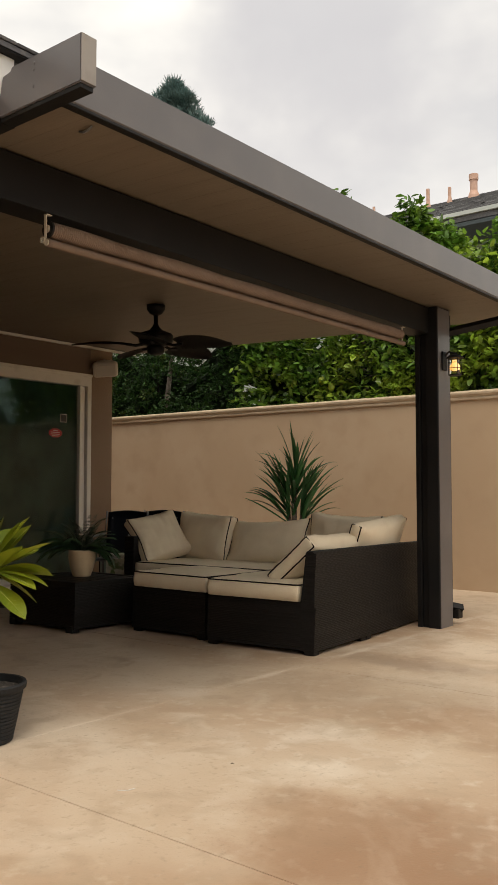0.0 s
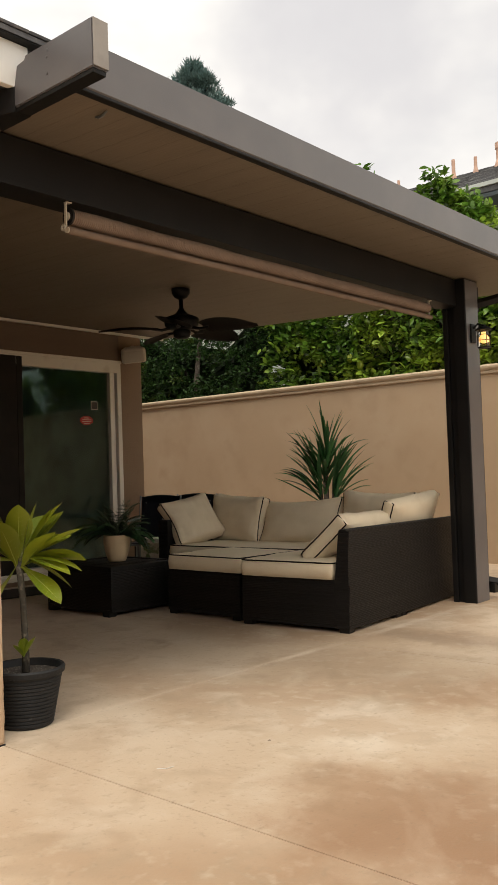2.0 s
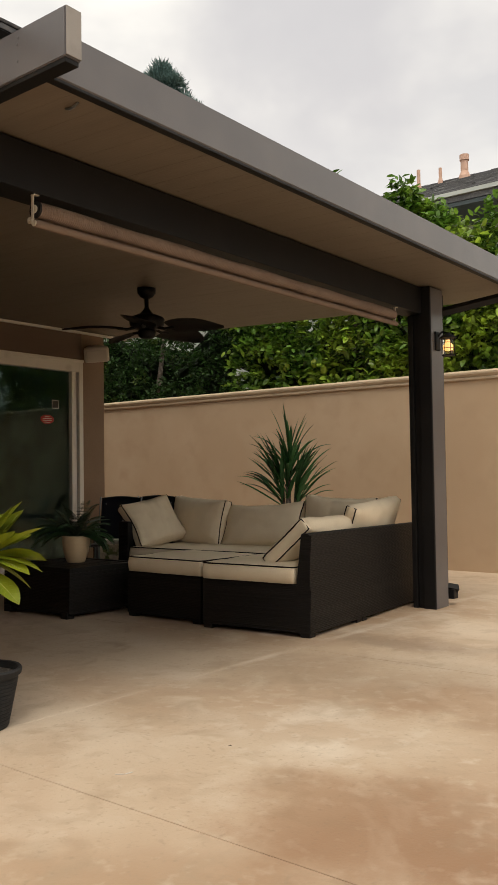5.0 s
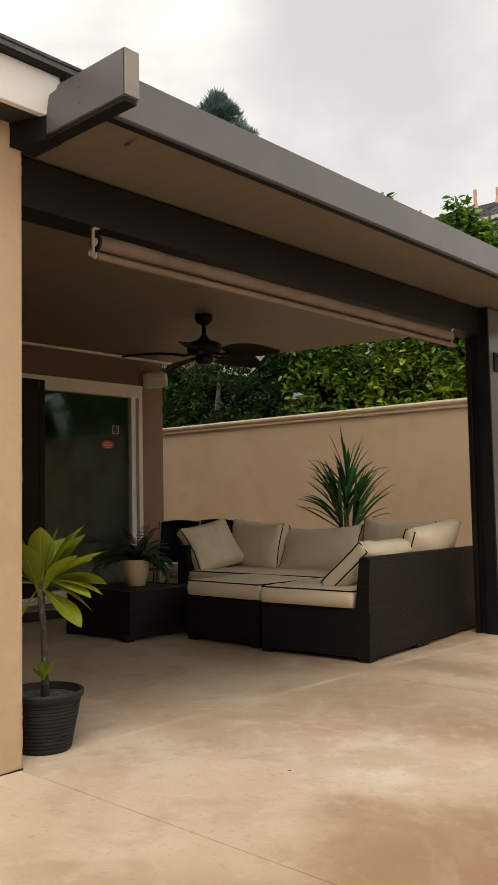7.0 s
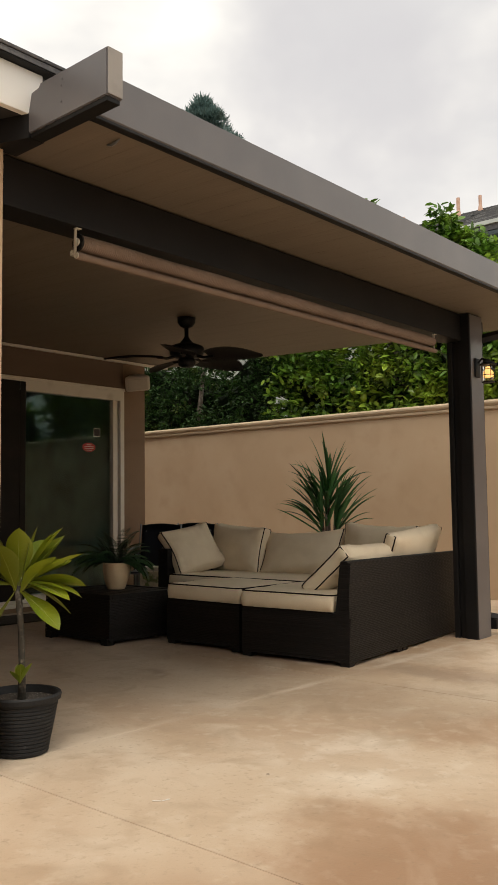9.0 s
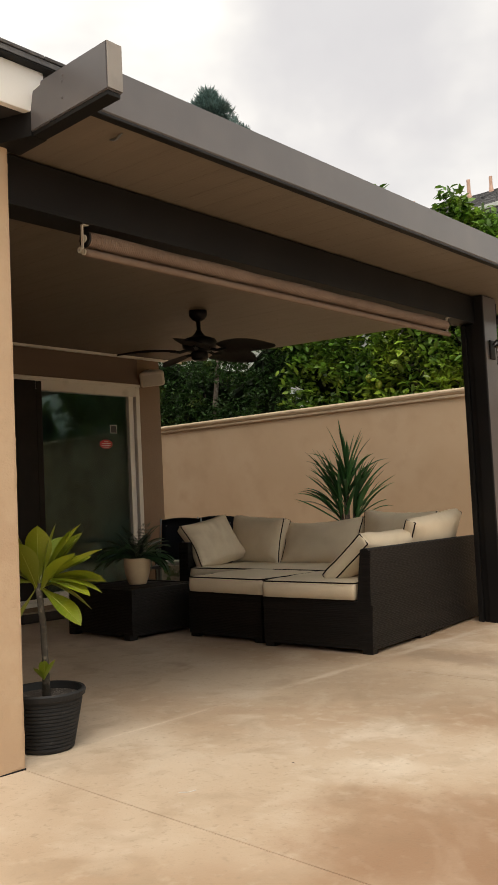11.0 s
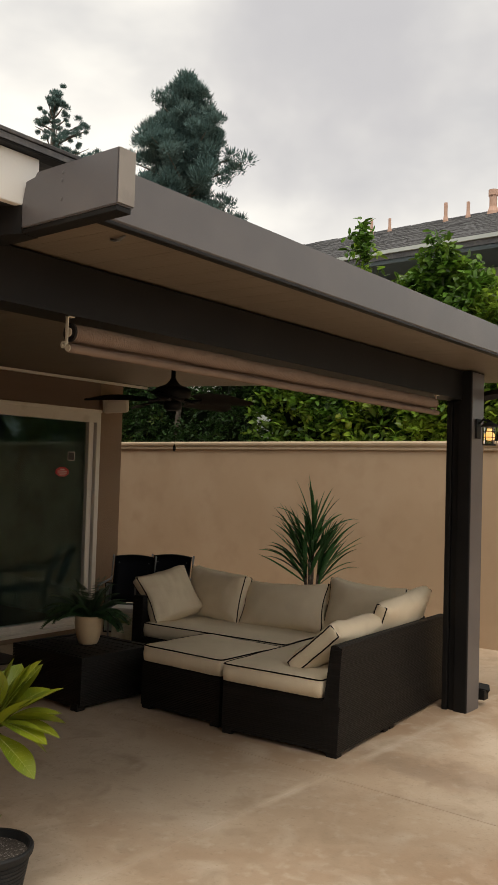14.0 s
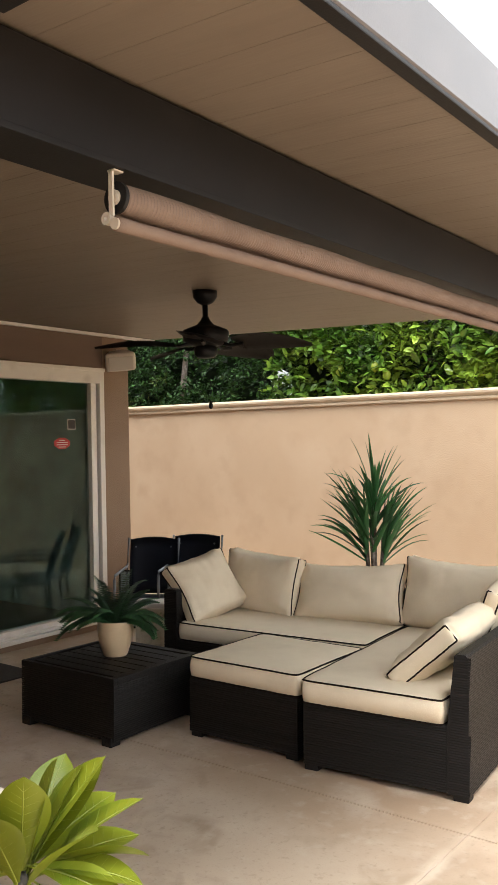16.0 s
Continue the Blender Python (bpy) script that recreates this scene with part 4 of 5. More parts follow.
table = tagged(empty("coffee_table", on_floor(-4.945, 4.475, 1.0)), "dark brown wicker coffee table with a slatted top", "coffee table")
TW, TD, TH = 0.375, 0.355, 0.362
boxed("body", (-TW + 0.01, TW - 0.01, -TD + 0.01, TD - 0.01, 0.028, TH - 0.03), WICKER_CORE, table, 0.006)
weave("front_weave", (-TW + 0.003, -TD + 0.003, 0.028), (1, 0, 0), (0, 0, 1), 2 * TW - 0.006, TH - 0.064, table)
weave("side_weave", (TW - 0.003, -TD + 0.003, 0.028), (0, 1, 0), (0, 0, 1), 2 * TD - 0.006, TH - 0.064, table)
for y0, y1 in ((-TD, -TD + 0.028), (TD - 0.05, TD)):
    boxed("top_rail", (-TW, TW, y0, y1, TH - 0.035, TH), WICKER_CORE, table, 0.005)
for x0, x1 in ((-TW, -TW + 0.028), (TW - 0.05, TW)):
    boxed("top_rail", (x0, x1, -TD + 0.0285, TD - 0.0505, TH - 0.035, TH), WICKER_CORE, table, 0.005)
for k in range(7):
    y0 = -TD + 0.056 + k * 0.0855
    boxed("slat", (-TW + 0.052, TW - 0.052, y0, y0 + 0.078, TH - 0.026, TH - 0.004), WICKER_CORE, table, 0.004)
feet(table, [(-TW + 0.05, -TD + 0.028), (TW - 0.05, -TD + 0.028), (TW - 0.05, TD - 0.028), (-TW + 0.05, TD - 0.05)])


# ---- cushions ----
def cushion(name, m, w, h, th, puff, label, category, pinch=0.012, seed=0.0, group="", wrinkle=0.006, sag=0.0, ends_only=True):
    """A box cushion standing on its lower edge: width x, thickness y (front is -y), height z."""
    thing = tagged(empty(name, m), label, category, group)
    bm = bmesh.new()
    side_n = 30
    n = 4 * side_n
    grid_f = [-math.cos(math.pi * k / side_n) * 0.5 + 0.5 * (2 * k / side_n - 1) for k in range(side_n + 1)]
    edges = {}
    for side in (-1, 1):
        rows = []
        for b in grid_f:
            row = []
            for a in grid_f:
                corner = 0.012 * (abs(a) * abs(b)) ** 12
                px = a * (w / 2 - pinch * math.cos(math.pi * b / 2) - corner)
                pz = h / 2 + b * (h / 2 - pinch * (0.3 if b < 0 else 1.0) * math.cos(math.pi * a / 2) - corner)
                rise = puff * ((1 - abs(a) ** 3.0) * (1 - abs(b) ** 3.0)) ** 0.55
                inner = min(1.0, 12 * min(1 - abs(a), 1 - abs(b)) + 0.2)
                wob = wrinkle * noise.noise(Vector((px * 7 + seed, pz * 9, side * 3 + seed)))
                wob += 0.6 * wrinkle * noise.noise(Vector((px * 22 + seed, pz * 6, side * 5)))
                end = min(w / 2 - abs(px), (h - pz) * 1.4)
                wob += 1.2 * wrinkle * noise.noise(Vector((px * 5 + seed, pz * 42 + px * 14, seed + side))) * math.exp(-max(0.0, end) / 0.07)
                wob += 0.35 * wrinkle * noise.noise(Vector((px * 3.1 + 2 * seed, pz * 4.0, seed * 1.7 + side)))
                wob += 1.3 * wrinkle * noise.noise(Vector((px * 26 + 3 * seed, pz * 3.5, side + seed))) * math.exp(-max(0.0, h - pz) / 0.10) * (1 - abs(b) ** 8)
                dz = -sag * math.sin(math.pi * (a + 1) / 2) * (pz / h) ** 2
                row.append(bm.verts.new((px, side * (th / 2 + rise + wob * inner), pz + dz)))
            rows.append(row)
        for r0, r1 in zip(rows, rows[1:]):
            for k in range(side_n):
                f = (r0[k], r0[k + 1], r1[k + 1], r1[k])
                bm.faces.new(f if side < 0 else f[::-1])
        edges[side] = rows[0][:-1] + [r[-1] for r in rows[:-1]] + rows[-1][:0:-1] + [r[0] for r in rows[:0:-1]]
    mid = []
    for va, vb in zip(edges[-1], edges[1]):
        p = (va.co + vb.co) / 2
        out = Vector((p.x, 0, p.z - h / 2)).normalized()
        flat = ends_only and abs(p.x) < w / 2 - 0.045
        mid.append(bm.verts.new(p + out * ((0.030 if flat else 0.008) + 0.006 * noise.noise(p * 18 + Vector((seed, 0, 0))))))
    for i in range(n):
        j = (i + 1) % n
        bm.faces.new((edges[-1][j], edges[-1][i], mid[i], mid[j]))
        bm.faces.new((mid[j], mid[i], edges[1][i], edges[1][j]))
    loops = {s: [v.co.copy() for v in edges[s]] for s in (-1, 1)}
    part("cover", bm, CANVAS, thing, smooth=True)
    if ends_only:
        for lo, hi in ((n // 4, n // 2), (3 * n // 4, n)):
            front = [loops[-1][i % n] for i in range(lo, hi + 1)]
            rear = [loops[1][i % n] for i in range(hi, lo - 1, -1)]
            part("piping", tube(bmesh.new(), front + rear, 0.0047, 6, loop=True), PIPING, thing, smooth=True)
    else:
        for s in (-1, 1):
            part("piping", tube(bmesh.new(), loops[s], 0.0047, 6, loop=True), PIPING, thing, smooth=True)
    return thing


def lying(base, x, y, turn=0.0):
    """Lays a cushion flat: its front looks up, at the seat's height."""
    return base @ Matrix.Translation((x, y, BASE_Z + 0.054)) @ pose(0, 0, 0, 0, 0, turn) @ pose(0, 0, 0, -90, 0, 0)


SEATS, BACKS = "seat cushions", "back cushions"
cushion("seat_cushion", lying(OTTO, -0.005, -0.352), 0.715, 0.70, 0.108, 0.016, "beige canvas ottoman cushion with dark piping", "cushion", 0.008, 1.3, SEATS, 0.004, 0.0, False)
cushion("seat_cushion", lying(SOFA, -0.475, 0.0), 0.725, 1.48, 0.108, 0.016, "long beige canvas seat cushion with dark piping", "cushion", 0.008, 4.1, SEATS, 0.004, 0.0, False)
cushion("seat_cushion", lying(SOFA, -1.520, 0.83), 1.345, 0.66, 0.108, 0.016, "beige canvas bench seat cushion with dark piping", "cushion", 0.008, 7.7, SEATS, 0.004, 0.0, False)


def leaning(u, v, turn, lean, lift=0.0, roll=0.0):
    return SOFA @ Matrix.Translation((-u, v, SEAT_Z - 0.012 + lift)) @ pose(0, 0, 0, 0, 0, turn) @ pose(0, 0, 0, -lean, 0, 0) @ pose(0, 0, 0, 0, roll, 0)


back_label = "plump beige canvas back cushion with dark piping"
cushion("back_cushion", leaning(1.93, 1.44, -9, 10, 0.0, 3), 0.65, 0.42, 0.085, 0.062, back_label, "cushion", 0.022, 2.2, BACKS, 0.010, 0.014)
cushion("back_cushion", leaning(1.235, 1.42, 1, 23, 0.0, -3), 0.77, 0.40, 0.090, 0.072, back_label, "cushion", 0.030, 5.9, BACKS, 0.010, 0.016)
cushion("back_cushion", leaning(0.54, 1.45, -8, 12, 0, 2), 0.70, 0.445, 0.090, 0.068, back_label, "cushion", 0.026, 8.4, BACKS, 0.011, 0.022)
cushion("back_cushion", leaning(0.44, 0.59, -90, 48), 0.82, 0.42, 0.086, 0.050, "beige canvas back cushion slumped against the side panel", "cushion", 0.016, 3.6, BACKS, 0.011)
cushion("back_cushion", leaning(0.25, 1.29, -88, 20, 0.02, 4), 0.88, 0.41, 0.075, 0.055, "beige canvas back cushion in the sofa's corner", "cushion", 0.018, 9.2, BACKS, 0.011)
cushion("throw_pillow", leaning(2.065, 1.14, 74, 30, 0.035, -11), 0.54, 0.42, 0.075, 0.064, "square beige pillow with dark piping against the sofa arm", "pillow", 0.030, 6.6, "", 0.009)


# ---- plants ----
def blade_strip(verts, faces, base, out, length, width, droop, seg=5, fold=0.25, twist=0.0, shape="blade"):
    """One leaf: a strip folded along its rib. out: its first direction."""
    d = Vector(out).normalized()
    side = d.cross(Vector((0, 0, 1)))
    side = Vector((1, 0, 0)) if side.length < 0.05 else side.normalized()
    if twist:
        side = Matrix.Rotation(twist, 3, d) @ side
    p, start = Vector(base), len(verts)
    for i in range(seg + 1):
        u = i / seg
        if shape == "blade":
            half = width * (0.55 + 0.45 * math.sin(math.pi * min(1, u + 0.25))) * (1 - u ** 3) * 0.5
        elif shape == "strap":
            half = width * (0.45 + 0.55 * math.sin(math.pi * min(1, 0.75 * u + 0.12))) * (1 - u ** 5) * 0.5
        else:
            half = width * 0.5 * math.sin(math.pi * min(1.0, 0.02 + 0.98 * u ** 1.45)) ** 0.85 if u < 1 else 0.0
        up = side.cross(d)
        verts += [p - side * half + up * half * fold, p.copy(), p + side * half + up * half * fold]
        p = p + d * (length / seg)
        d = (d + Vector((0, 0, -droop / seg * (2 * u if shape == "strap" else 1)))).normalized()
        side = (side - d * side.dot(d)).normalized()
    for i in range(seg):
        a = start + 3 * i
        faces += [(a, a + 1, a + 4, a + 3), (a + 1, a + 2, a + 5, a + 4)]


rng = random.Random(11)
palm = tagged(empty("potted_palm", on_floor(-4.24, 6.40)), "green spiky potted palm standing behind the sofa", "plant")
part("pot", lathe(bmesh.new(), [(0.12, 0.0), (0.15, 0.22), (0.155, 0.25), (0.14, 0.25), (0.13, 0.22)], 24), CERAMIC, palm, smooth=True)
part("soil", lathe(bmesh.new(), [(0.12, 0.19), (0.128, 0.225)], 24), SOIL, palm)
# each crown: foot of its stem, stem top, lean of the crown, leaves, length, widest angle off its axis
for k, (x, y, top, lean, nl, ln, cone) in enumerate(((0.0, 0.0, 1.22, (0.02, 0.0), 30, 0.47, 48), (-0.05, -0.035, 1.00, (-0.44, -0.30), 30, 0.51, 25), (0.045, 0.04, 0.97, (0.38, 0.26), 28, 0.48, 24), (0.0, -0.04, 1.06, (0.02, -0.10), 12, 0.40, 32))):
    pts = [(x * (0.5 + 0.125 * i), y * (0.5 + 0.125 * i), 0.20 + (top - 0.20) * i / 4) for i in range(5)]
    part("trunk", tube(bmesh.new(), pts, [0.020, 0.018, 0.016, 0.014, 0.010], 8), BARK, palm, smooth=True)
    axis = Vector((lean[0], lean[1], 1.0)).normalized()
    side_a = axis.cross(Vector((0.3, 1, 0))).normalized()
    side_b = axis.cross(side_a)
    vs, fs = [], []
    for i in range(nl):
        f = i / nl
        az = i * 2.39996 + k
        off = radians(4 + cone * (1 - f) ** 0.6 * rng.uniform(0.75, 1.15))
        out = axis * math.cos(off) + (side_a * math.cos(az) + side_b * math.sin(az)) * math.sin(off)
        blade_strip(vs, fs, Vector((x, y, top - 0.26 + 0.26 * f)), out, ln * rng.uniform(0.75, 1.1), rng.uniform(0.026, 0.038), rng.uniform(0.3, 1.5) * (0.3 + 1.2 * math.sin(off)), 9, 0.5, rng.uniform(-0.6, 0.6), "strap")
    raw("leaf_crown", vs, fs, PALM, palm, smooth=True)

fern = tagged(empty("potted_fern", on_floor(-4.962, 4.53, 0, TH - 0.003)), "green fern in a cream ceramic pot on the table", "plant")
part("pot", lathe(bmesh.new(), [(0.066, 0.0), (0.072, 0.010), (0.096, 0.08), (0.107, 0.15), (0.105, 0.192), (0.108, 0.206), (0.100, 0.206), (0.096, 0.185)], 32), CERAMIC, fern, smooth=True)
part("soil", lathe(bmesh.new(), [(0.09, 0.16), (0.097, 0.186)], 24), SOIL, fern)
for i in range(46):
    az = radians((48 if i % 2 else 218) + rng.uniform(-72, 72))
    el = radians(rng.uniform(32, 82))
    d = Vector((math.cos(az) * math.cos(el), math.sin(az) * math.cos(el), math.sin(el)))
    p, ln = Vector((0.03 * math.cos(az), 0.03 * math.sin(az), 0.18)), rng.uniform(0.22, 0.37)
    vs, fs, stalk = [], [], [p.copy()]
    droop = rng.uniform(1.4, 2.5)
    for s in range(24):
        p = p + d * ln / 24
        d = (d + Vector((0, 0, -droop / 24))).normalized()
        stalk.append(p.copy())
        side = d.cross(Vector((0, 0, 1))).normalized()
        half = 0.056 * math.sin(math.pi * min(0.97, 0.14 + s / 27)) + 0.004
        for sg in (-1, 1):
            blade_strip(vs, fs, p, side * sg + d * 0.35 + Vector((0, 0, -0.15)), half, 0.031, 0.5, 3, 0.2)
    for q0, q1 in zip(stalk, stalk[1:]):
        a0 = len(vs)
        vs += [q0 + Vector((0, 0, 0.002)), q0 - Vector((0, 0, 0.002)), q1 - Vector((0, 0, 0.002)), q1 + Vector((0, 0, 0.002))]
        fs.append((a0, a0 + 1, a0 + 2, a0 + 3))
    raw("frond", vs, fs, FERN, fern)

plum = tagged(empty("potted_plumeria", on_floor(-2.774, 2.187)), "young plumeria with broad yellow-green leaves in a black pot", "plant")
rings = [(0.10, 0.0), (0.106, 0.004)]
for i in range(13):
    r0 = 0.107 + 0.035 * (i + 0.5) / 13
    rings += [(r0 + 0.0016, 0.012 + 0.0145 * i), (r0 + 0.0016, 0.020 + 0.0145 * i), (r0 - 0.0008, 0.023 + 0.0145 * i)]
rings += [(0.143, 0.207), (0.154, 0.210), (0.157, 0.228), (0.152, 0.236), (0.142, 0.234), (0.135, 0.205)]
part("pot", lathe(bmesh.new(), rings, 48), POT_PLASTIC, plum, "black ribbed plastic nursery pot", smooth=False)
part("soil", lathe(bmesh.new(), [(0.12, 0.17), (0.136, 0.207)], 28), SOIL, plum)
trunk = [(0.0, 0.0, 0.20), (-0.01, 0.005, 0.32), (-0.015, 0.0, 0.48), (-0.030, -0.010, 0.655)]
part("stem", tube(bmesh.new(), trunk, [0.018, 0.014, 0.013, 0.015], 10), PLUM_STEM, plum, smooth=True)


def broad_leaf(base, az, el, length, width, droop, twist=0.0):
    vs, fs = [], []
    out = (math.cos(az) * math.cos(el), math.sin(az) * math.cos(el), math.sin(el))
    blade_strip(vs, fs, base, out, length, width, droop, 12, 0.22, twist, "broad")
    leaf = raw("leaf", vs, fs, PLUMERIA, plum, smooth=True)
    rib = [vs[3 * i + 1] + Vector((0, 0, 0.0015)) for i in range(13)]
    veins = tube(bmesh.new(), rib, [0.0024 - 0.00016 * i for i in range(13)], 5)
    for i in range(2, 11):
        for s_ in (0, 2):
            a_, b_ = vs[3 * i + 1], vs[3 * (i + 1) + s_]
            tube(veins, [a_.lerp(b_, f) + Vector((0, 0, 0.0006)) for f in (0.04, 0.5, 0.90)], [0.0006, 0.0004, 0.0002], 3)
    part("rib", veins, LEAF_RIB, leaf)


TOP = Vector((-0.030, -0.010, 0.655))
for az, el, ln, wd, dr in ((60, 64, 0.27, 0.125, 0.2), (52, 36, 0.30, 0.125, 0.3), (70, 20, 0.28, 0.11, 0.5), (46, 2, 0.27, 0.105, 0.6), (64, -22, 0.26, 0.10, 0.5),
                           (22, -30, 0.25, 0.095, 0.4), (-34, 72, 0.25, 0.11, 0.2), (14, 48, 0.25, 0.12, 0.4), (76, 52, 0.29, 0.12, 0.25), (44, 56, 0.29, 0.125, 0.2), (56, 8, 0.28, 0.10, 0.45), (112, 50, 0.28, 0.11, 0.3), (150, 34, 0.27, 0.105, 0.6),
                           (200, 58, 0.27, 0.10, 0.3), (236, 72, 0.29, 0.10, 0.2), (238, -60, 0.26, 0.09, 0.2), (232, 10, 0.24, 0.09, 0.6), (288, 62, 0.24, 0.10, 0.3), (36, 76, 0.27, 0.12, 0.15), (64, -42, 0.23, 0.085, 0.3), (30, -6, 0.24, 0.09, 0.5), (216, 34, 0.27, 0.10, 0.35), (84, 30, 0.27, 0.10, 0.4)):
    broad_leaf(TOP + Vector((0.012 * math.cos(radians(az)), 0.012 * math.sin(radians(az)), rng.uniform(-0.03, 0.02))), radians(az), radians(el), 0.95 * ln, 1.02 * wd, dr, rng.uniform(-0.6, 0.6))
for az, el, ln in ((20, 60, 0.10), (150, 55, 0.09), (-80, 50, 0.08), (-30, 70, 0.09)):
    broad_leaf(Vector((0.0, -0.01, 0.27)), radians(az), radians(el), ln, 0.04, 0.2)
part("flower_stalk", tube(bmesh.new(), [(-0.03, 0.0, 0.60), (-0.08, 0.0, 0.72), (-0.10, -0.01, 0.76)], 0.005, 6), BARK, plum)
for k in range(7):
    vs, fs = [], []
    c0 = Vector((-0.10 + rng.uniform(-0.03, 0.03), -0.01 + rng.uniform(-0.03, 0.03), 0.76 + rng.uniform(-0.02, 0.03)))
    for j in range(5):
        aa = j * 1.2566 + k
        blade_strip(vs, fs, c0, (math.cos(aa), math.sin(aa), 0.6), 0.03, 0.016, 0.4, 4, 0.1, 0, "broad")
    raw("flower", vs, fs, PETAL if k < 5 else PETAL_WHITE, plum, smooth=True)

# ---- chairs behind the sofa ----
def sling_chair(m):
    ch = tagged(empty("patio_chair", m), "black sling patio chair with grey metal frame", "chair", "patio chairs")
    bm = bmesh.new()
    grid = [[bm.verts.new(((i / 8 - 0.5) * (0.38 + 0.02 * j / 6), 0.20 + 0.14 * j / 6 + 0.03 * math.cos((i / 8 - 0.5) * 3), 0.42 + 0.44 * j / 6 + (0.02 * math.cos((i / 8 - 0.5) * 3.1) if j == 6 else 0))) for i in range(9)] for j in range(7)]
    for a_, b_ in zip(grid, grid[1:]):
        for i in range(8):
            bm.faces.new((a_[i], a_[i + 1], b_[i + 1], b_[i]))
    bmesh.ops.solidify(bm, geom=bm.faces[:], thickness=0.012)
    part("backrest", bm, SLING, ch, smooth=True)
    boxed("seat", (-0.195, 0.195, -0.25, 0.21, 0.40, 0.418), SLING, ch, 0.006)
    for s in (-1, 1):
        x = s * 0.215
        part("frame_side", tube(bmesh.new(), [(x, -0.24, 0.045), (x, -0.25, 0.60), (x, -0.22, 0.63), (x, 0.25, 0.64), (x, 0.30, 0.66)], 0.011, 8), STEEL, ch, smooth=True)
        part("back_post", tube(bmesh.new(), [(x, 0.24, 0.045), (x, 0.20, 0.42), (x, 0.35, 0.87)], 0.011, 8), STEEL, ch, smooth=True)
        part("screw", lathe(bmesh.new(), [(0.006, -0.004), (0.008, 0.0), (0.005, 0.003)], 10, (s * 0.15, 0.315, 0.80), axis="y"), STEEL, ch)
    part("seat_rail", tube(bmesh.new(), [(-0.215, -0.245, 0.40), (0.215, -0.245, 0.40)], 0.010, 8), STEEL, ch)
    part("seat_rail", tube(bmesh.new(), [(-0.215, 0.20, 0.40), (0.215, 0.20, 0.40)], 0.010, 8), STEEL, ch)
    return ch


chair = sling_chair(on_floor(-6.08, 5.95, 34, -0.045))
copy_thing(chair, on_floor(-5.91, 6.29, 30, -0.045))

# a cream box under the chair and a pale board against the wall
CREAM_PRINT = mat("printed_cream_card", (0.80, 0.76, 0.64), 0.7, vary=[((0.22, 0.30, 0.12), 7.0, 0.56, 0.60), ((0.50, 0.45, 0.34), 30.0, 0.5, 0.8)])
PALE_BOARD = mat("pale_blue_board", (0.34, 0.42, 0.42), 0.35, vary=[((0.24, 0.32, 0.33), 5.0, 0.4, 0.7)])
tote = tagged(empty("storage_box", on_floor(-5.66, 5.60, 34)), "cream printed storage box beside the patio chairs", "box")
boxed("body", (-0.13, 0.13, -0.10, 0.10, 0.002, 0.41), CREAM_PRINT, tote, 0.006)
boxed("lid", (-0.14, 0.14, -0.11, 0.11, 0.411, 0.45), WHITE_PAINT, tote, 0.008, "plain pale lid")
board = tagged(empty("leaning_board", on_floor(-6.60, 6.30, 38)), "pale blue-grey board with a dark rim by the door", "board")
boxed("panel", (-0.10, 0.10, -0.008, 0.008, 0.02, 0.50), PALE_BOARD, board, 0.002)
for x0, x1, z0, z1 in ((-0.112, -0.101, 0.002, 0.513), (0.101, 0.112, 0.002, 0.513), (-0.10, 0.10, 0.501, 0.513), (-0.10, 0.10, 0.002, 0.019)):
    boxed("rim", (x0, x1, -0.011, 0.011, z0, z1), BLACK_PLASTIC, board, 0.002)

# door mat under the sill
rug = tagged(boxed("door_mat", (-0.25, 0.25, -0.42, 0.42, 0.002, 0.014), MAT_CLOTH, None, 0.004, m=None), "dark worn door mat on the concrete", "mat")
rug.matrix_world = on_floor(-6.35, 4.45)

# ---- small litter on the slab ----
litter = tagged(raw("dry_leaf", [(-0.014, -0.004, 0.002), (0.0, -0.007, 0.006), (0.014, 0.0, 0.003), (0.0, 0.007, 0.005), (0.002, 0.0, 0.0015)], [(0, 1, 2, 3), (0, 4, 2, 1), (0, 3, 2, 4)], BARK), "small dark dry leaf on the concrete", "leaf")
litter.matrix_world = on_floor(-1.842, 2.608, 20) @ Matrix.Scale(0.6, 4)
twig = tagged(part("paper_scrap", box(bmesh.new(), -0.015, 0.015, -0.002, 0.002, 0.001, 0.003, bevel=0.0005, seg=1), STICKER_WHITE), "thin pale scrap lying on the concrete", "scrap")
twig.matrix_world = on_floor(-1.924, 2.176, 80)
twig2 = copy_thing(twig, on_floor(-1.940, 2.150, 40))

# ---- trees and hedge behind the wall ----
nrng = np.random.default_rng(5)


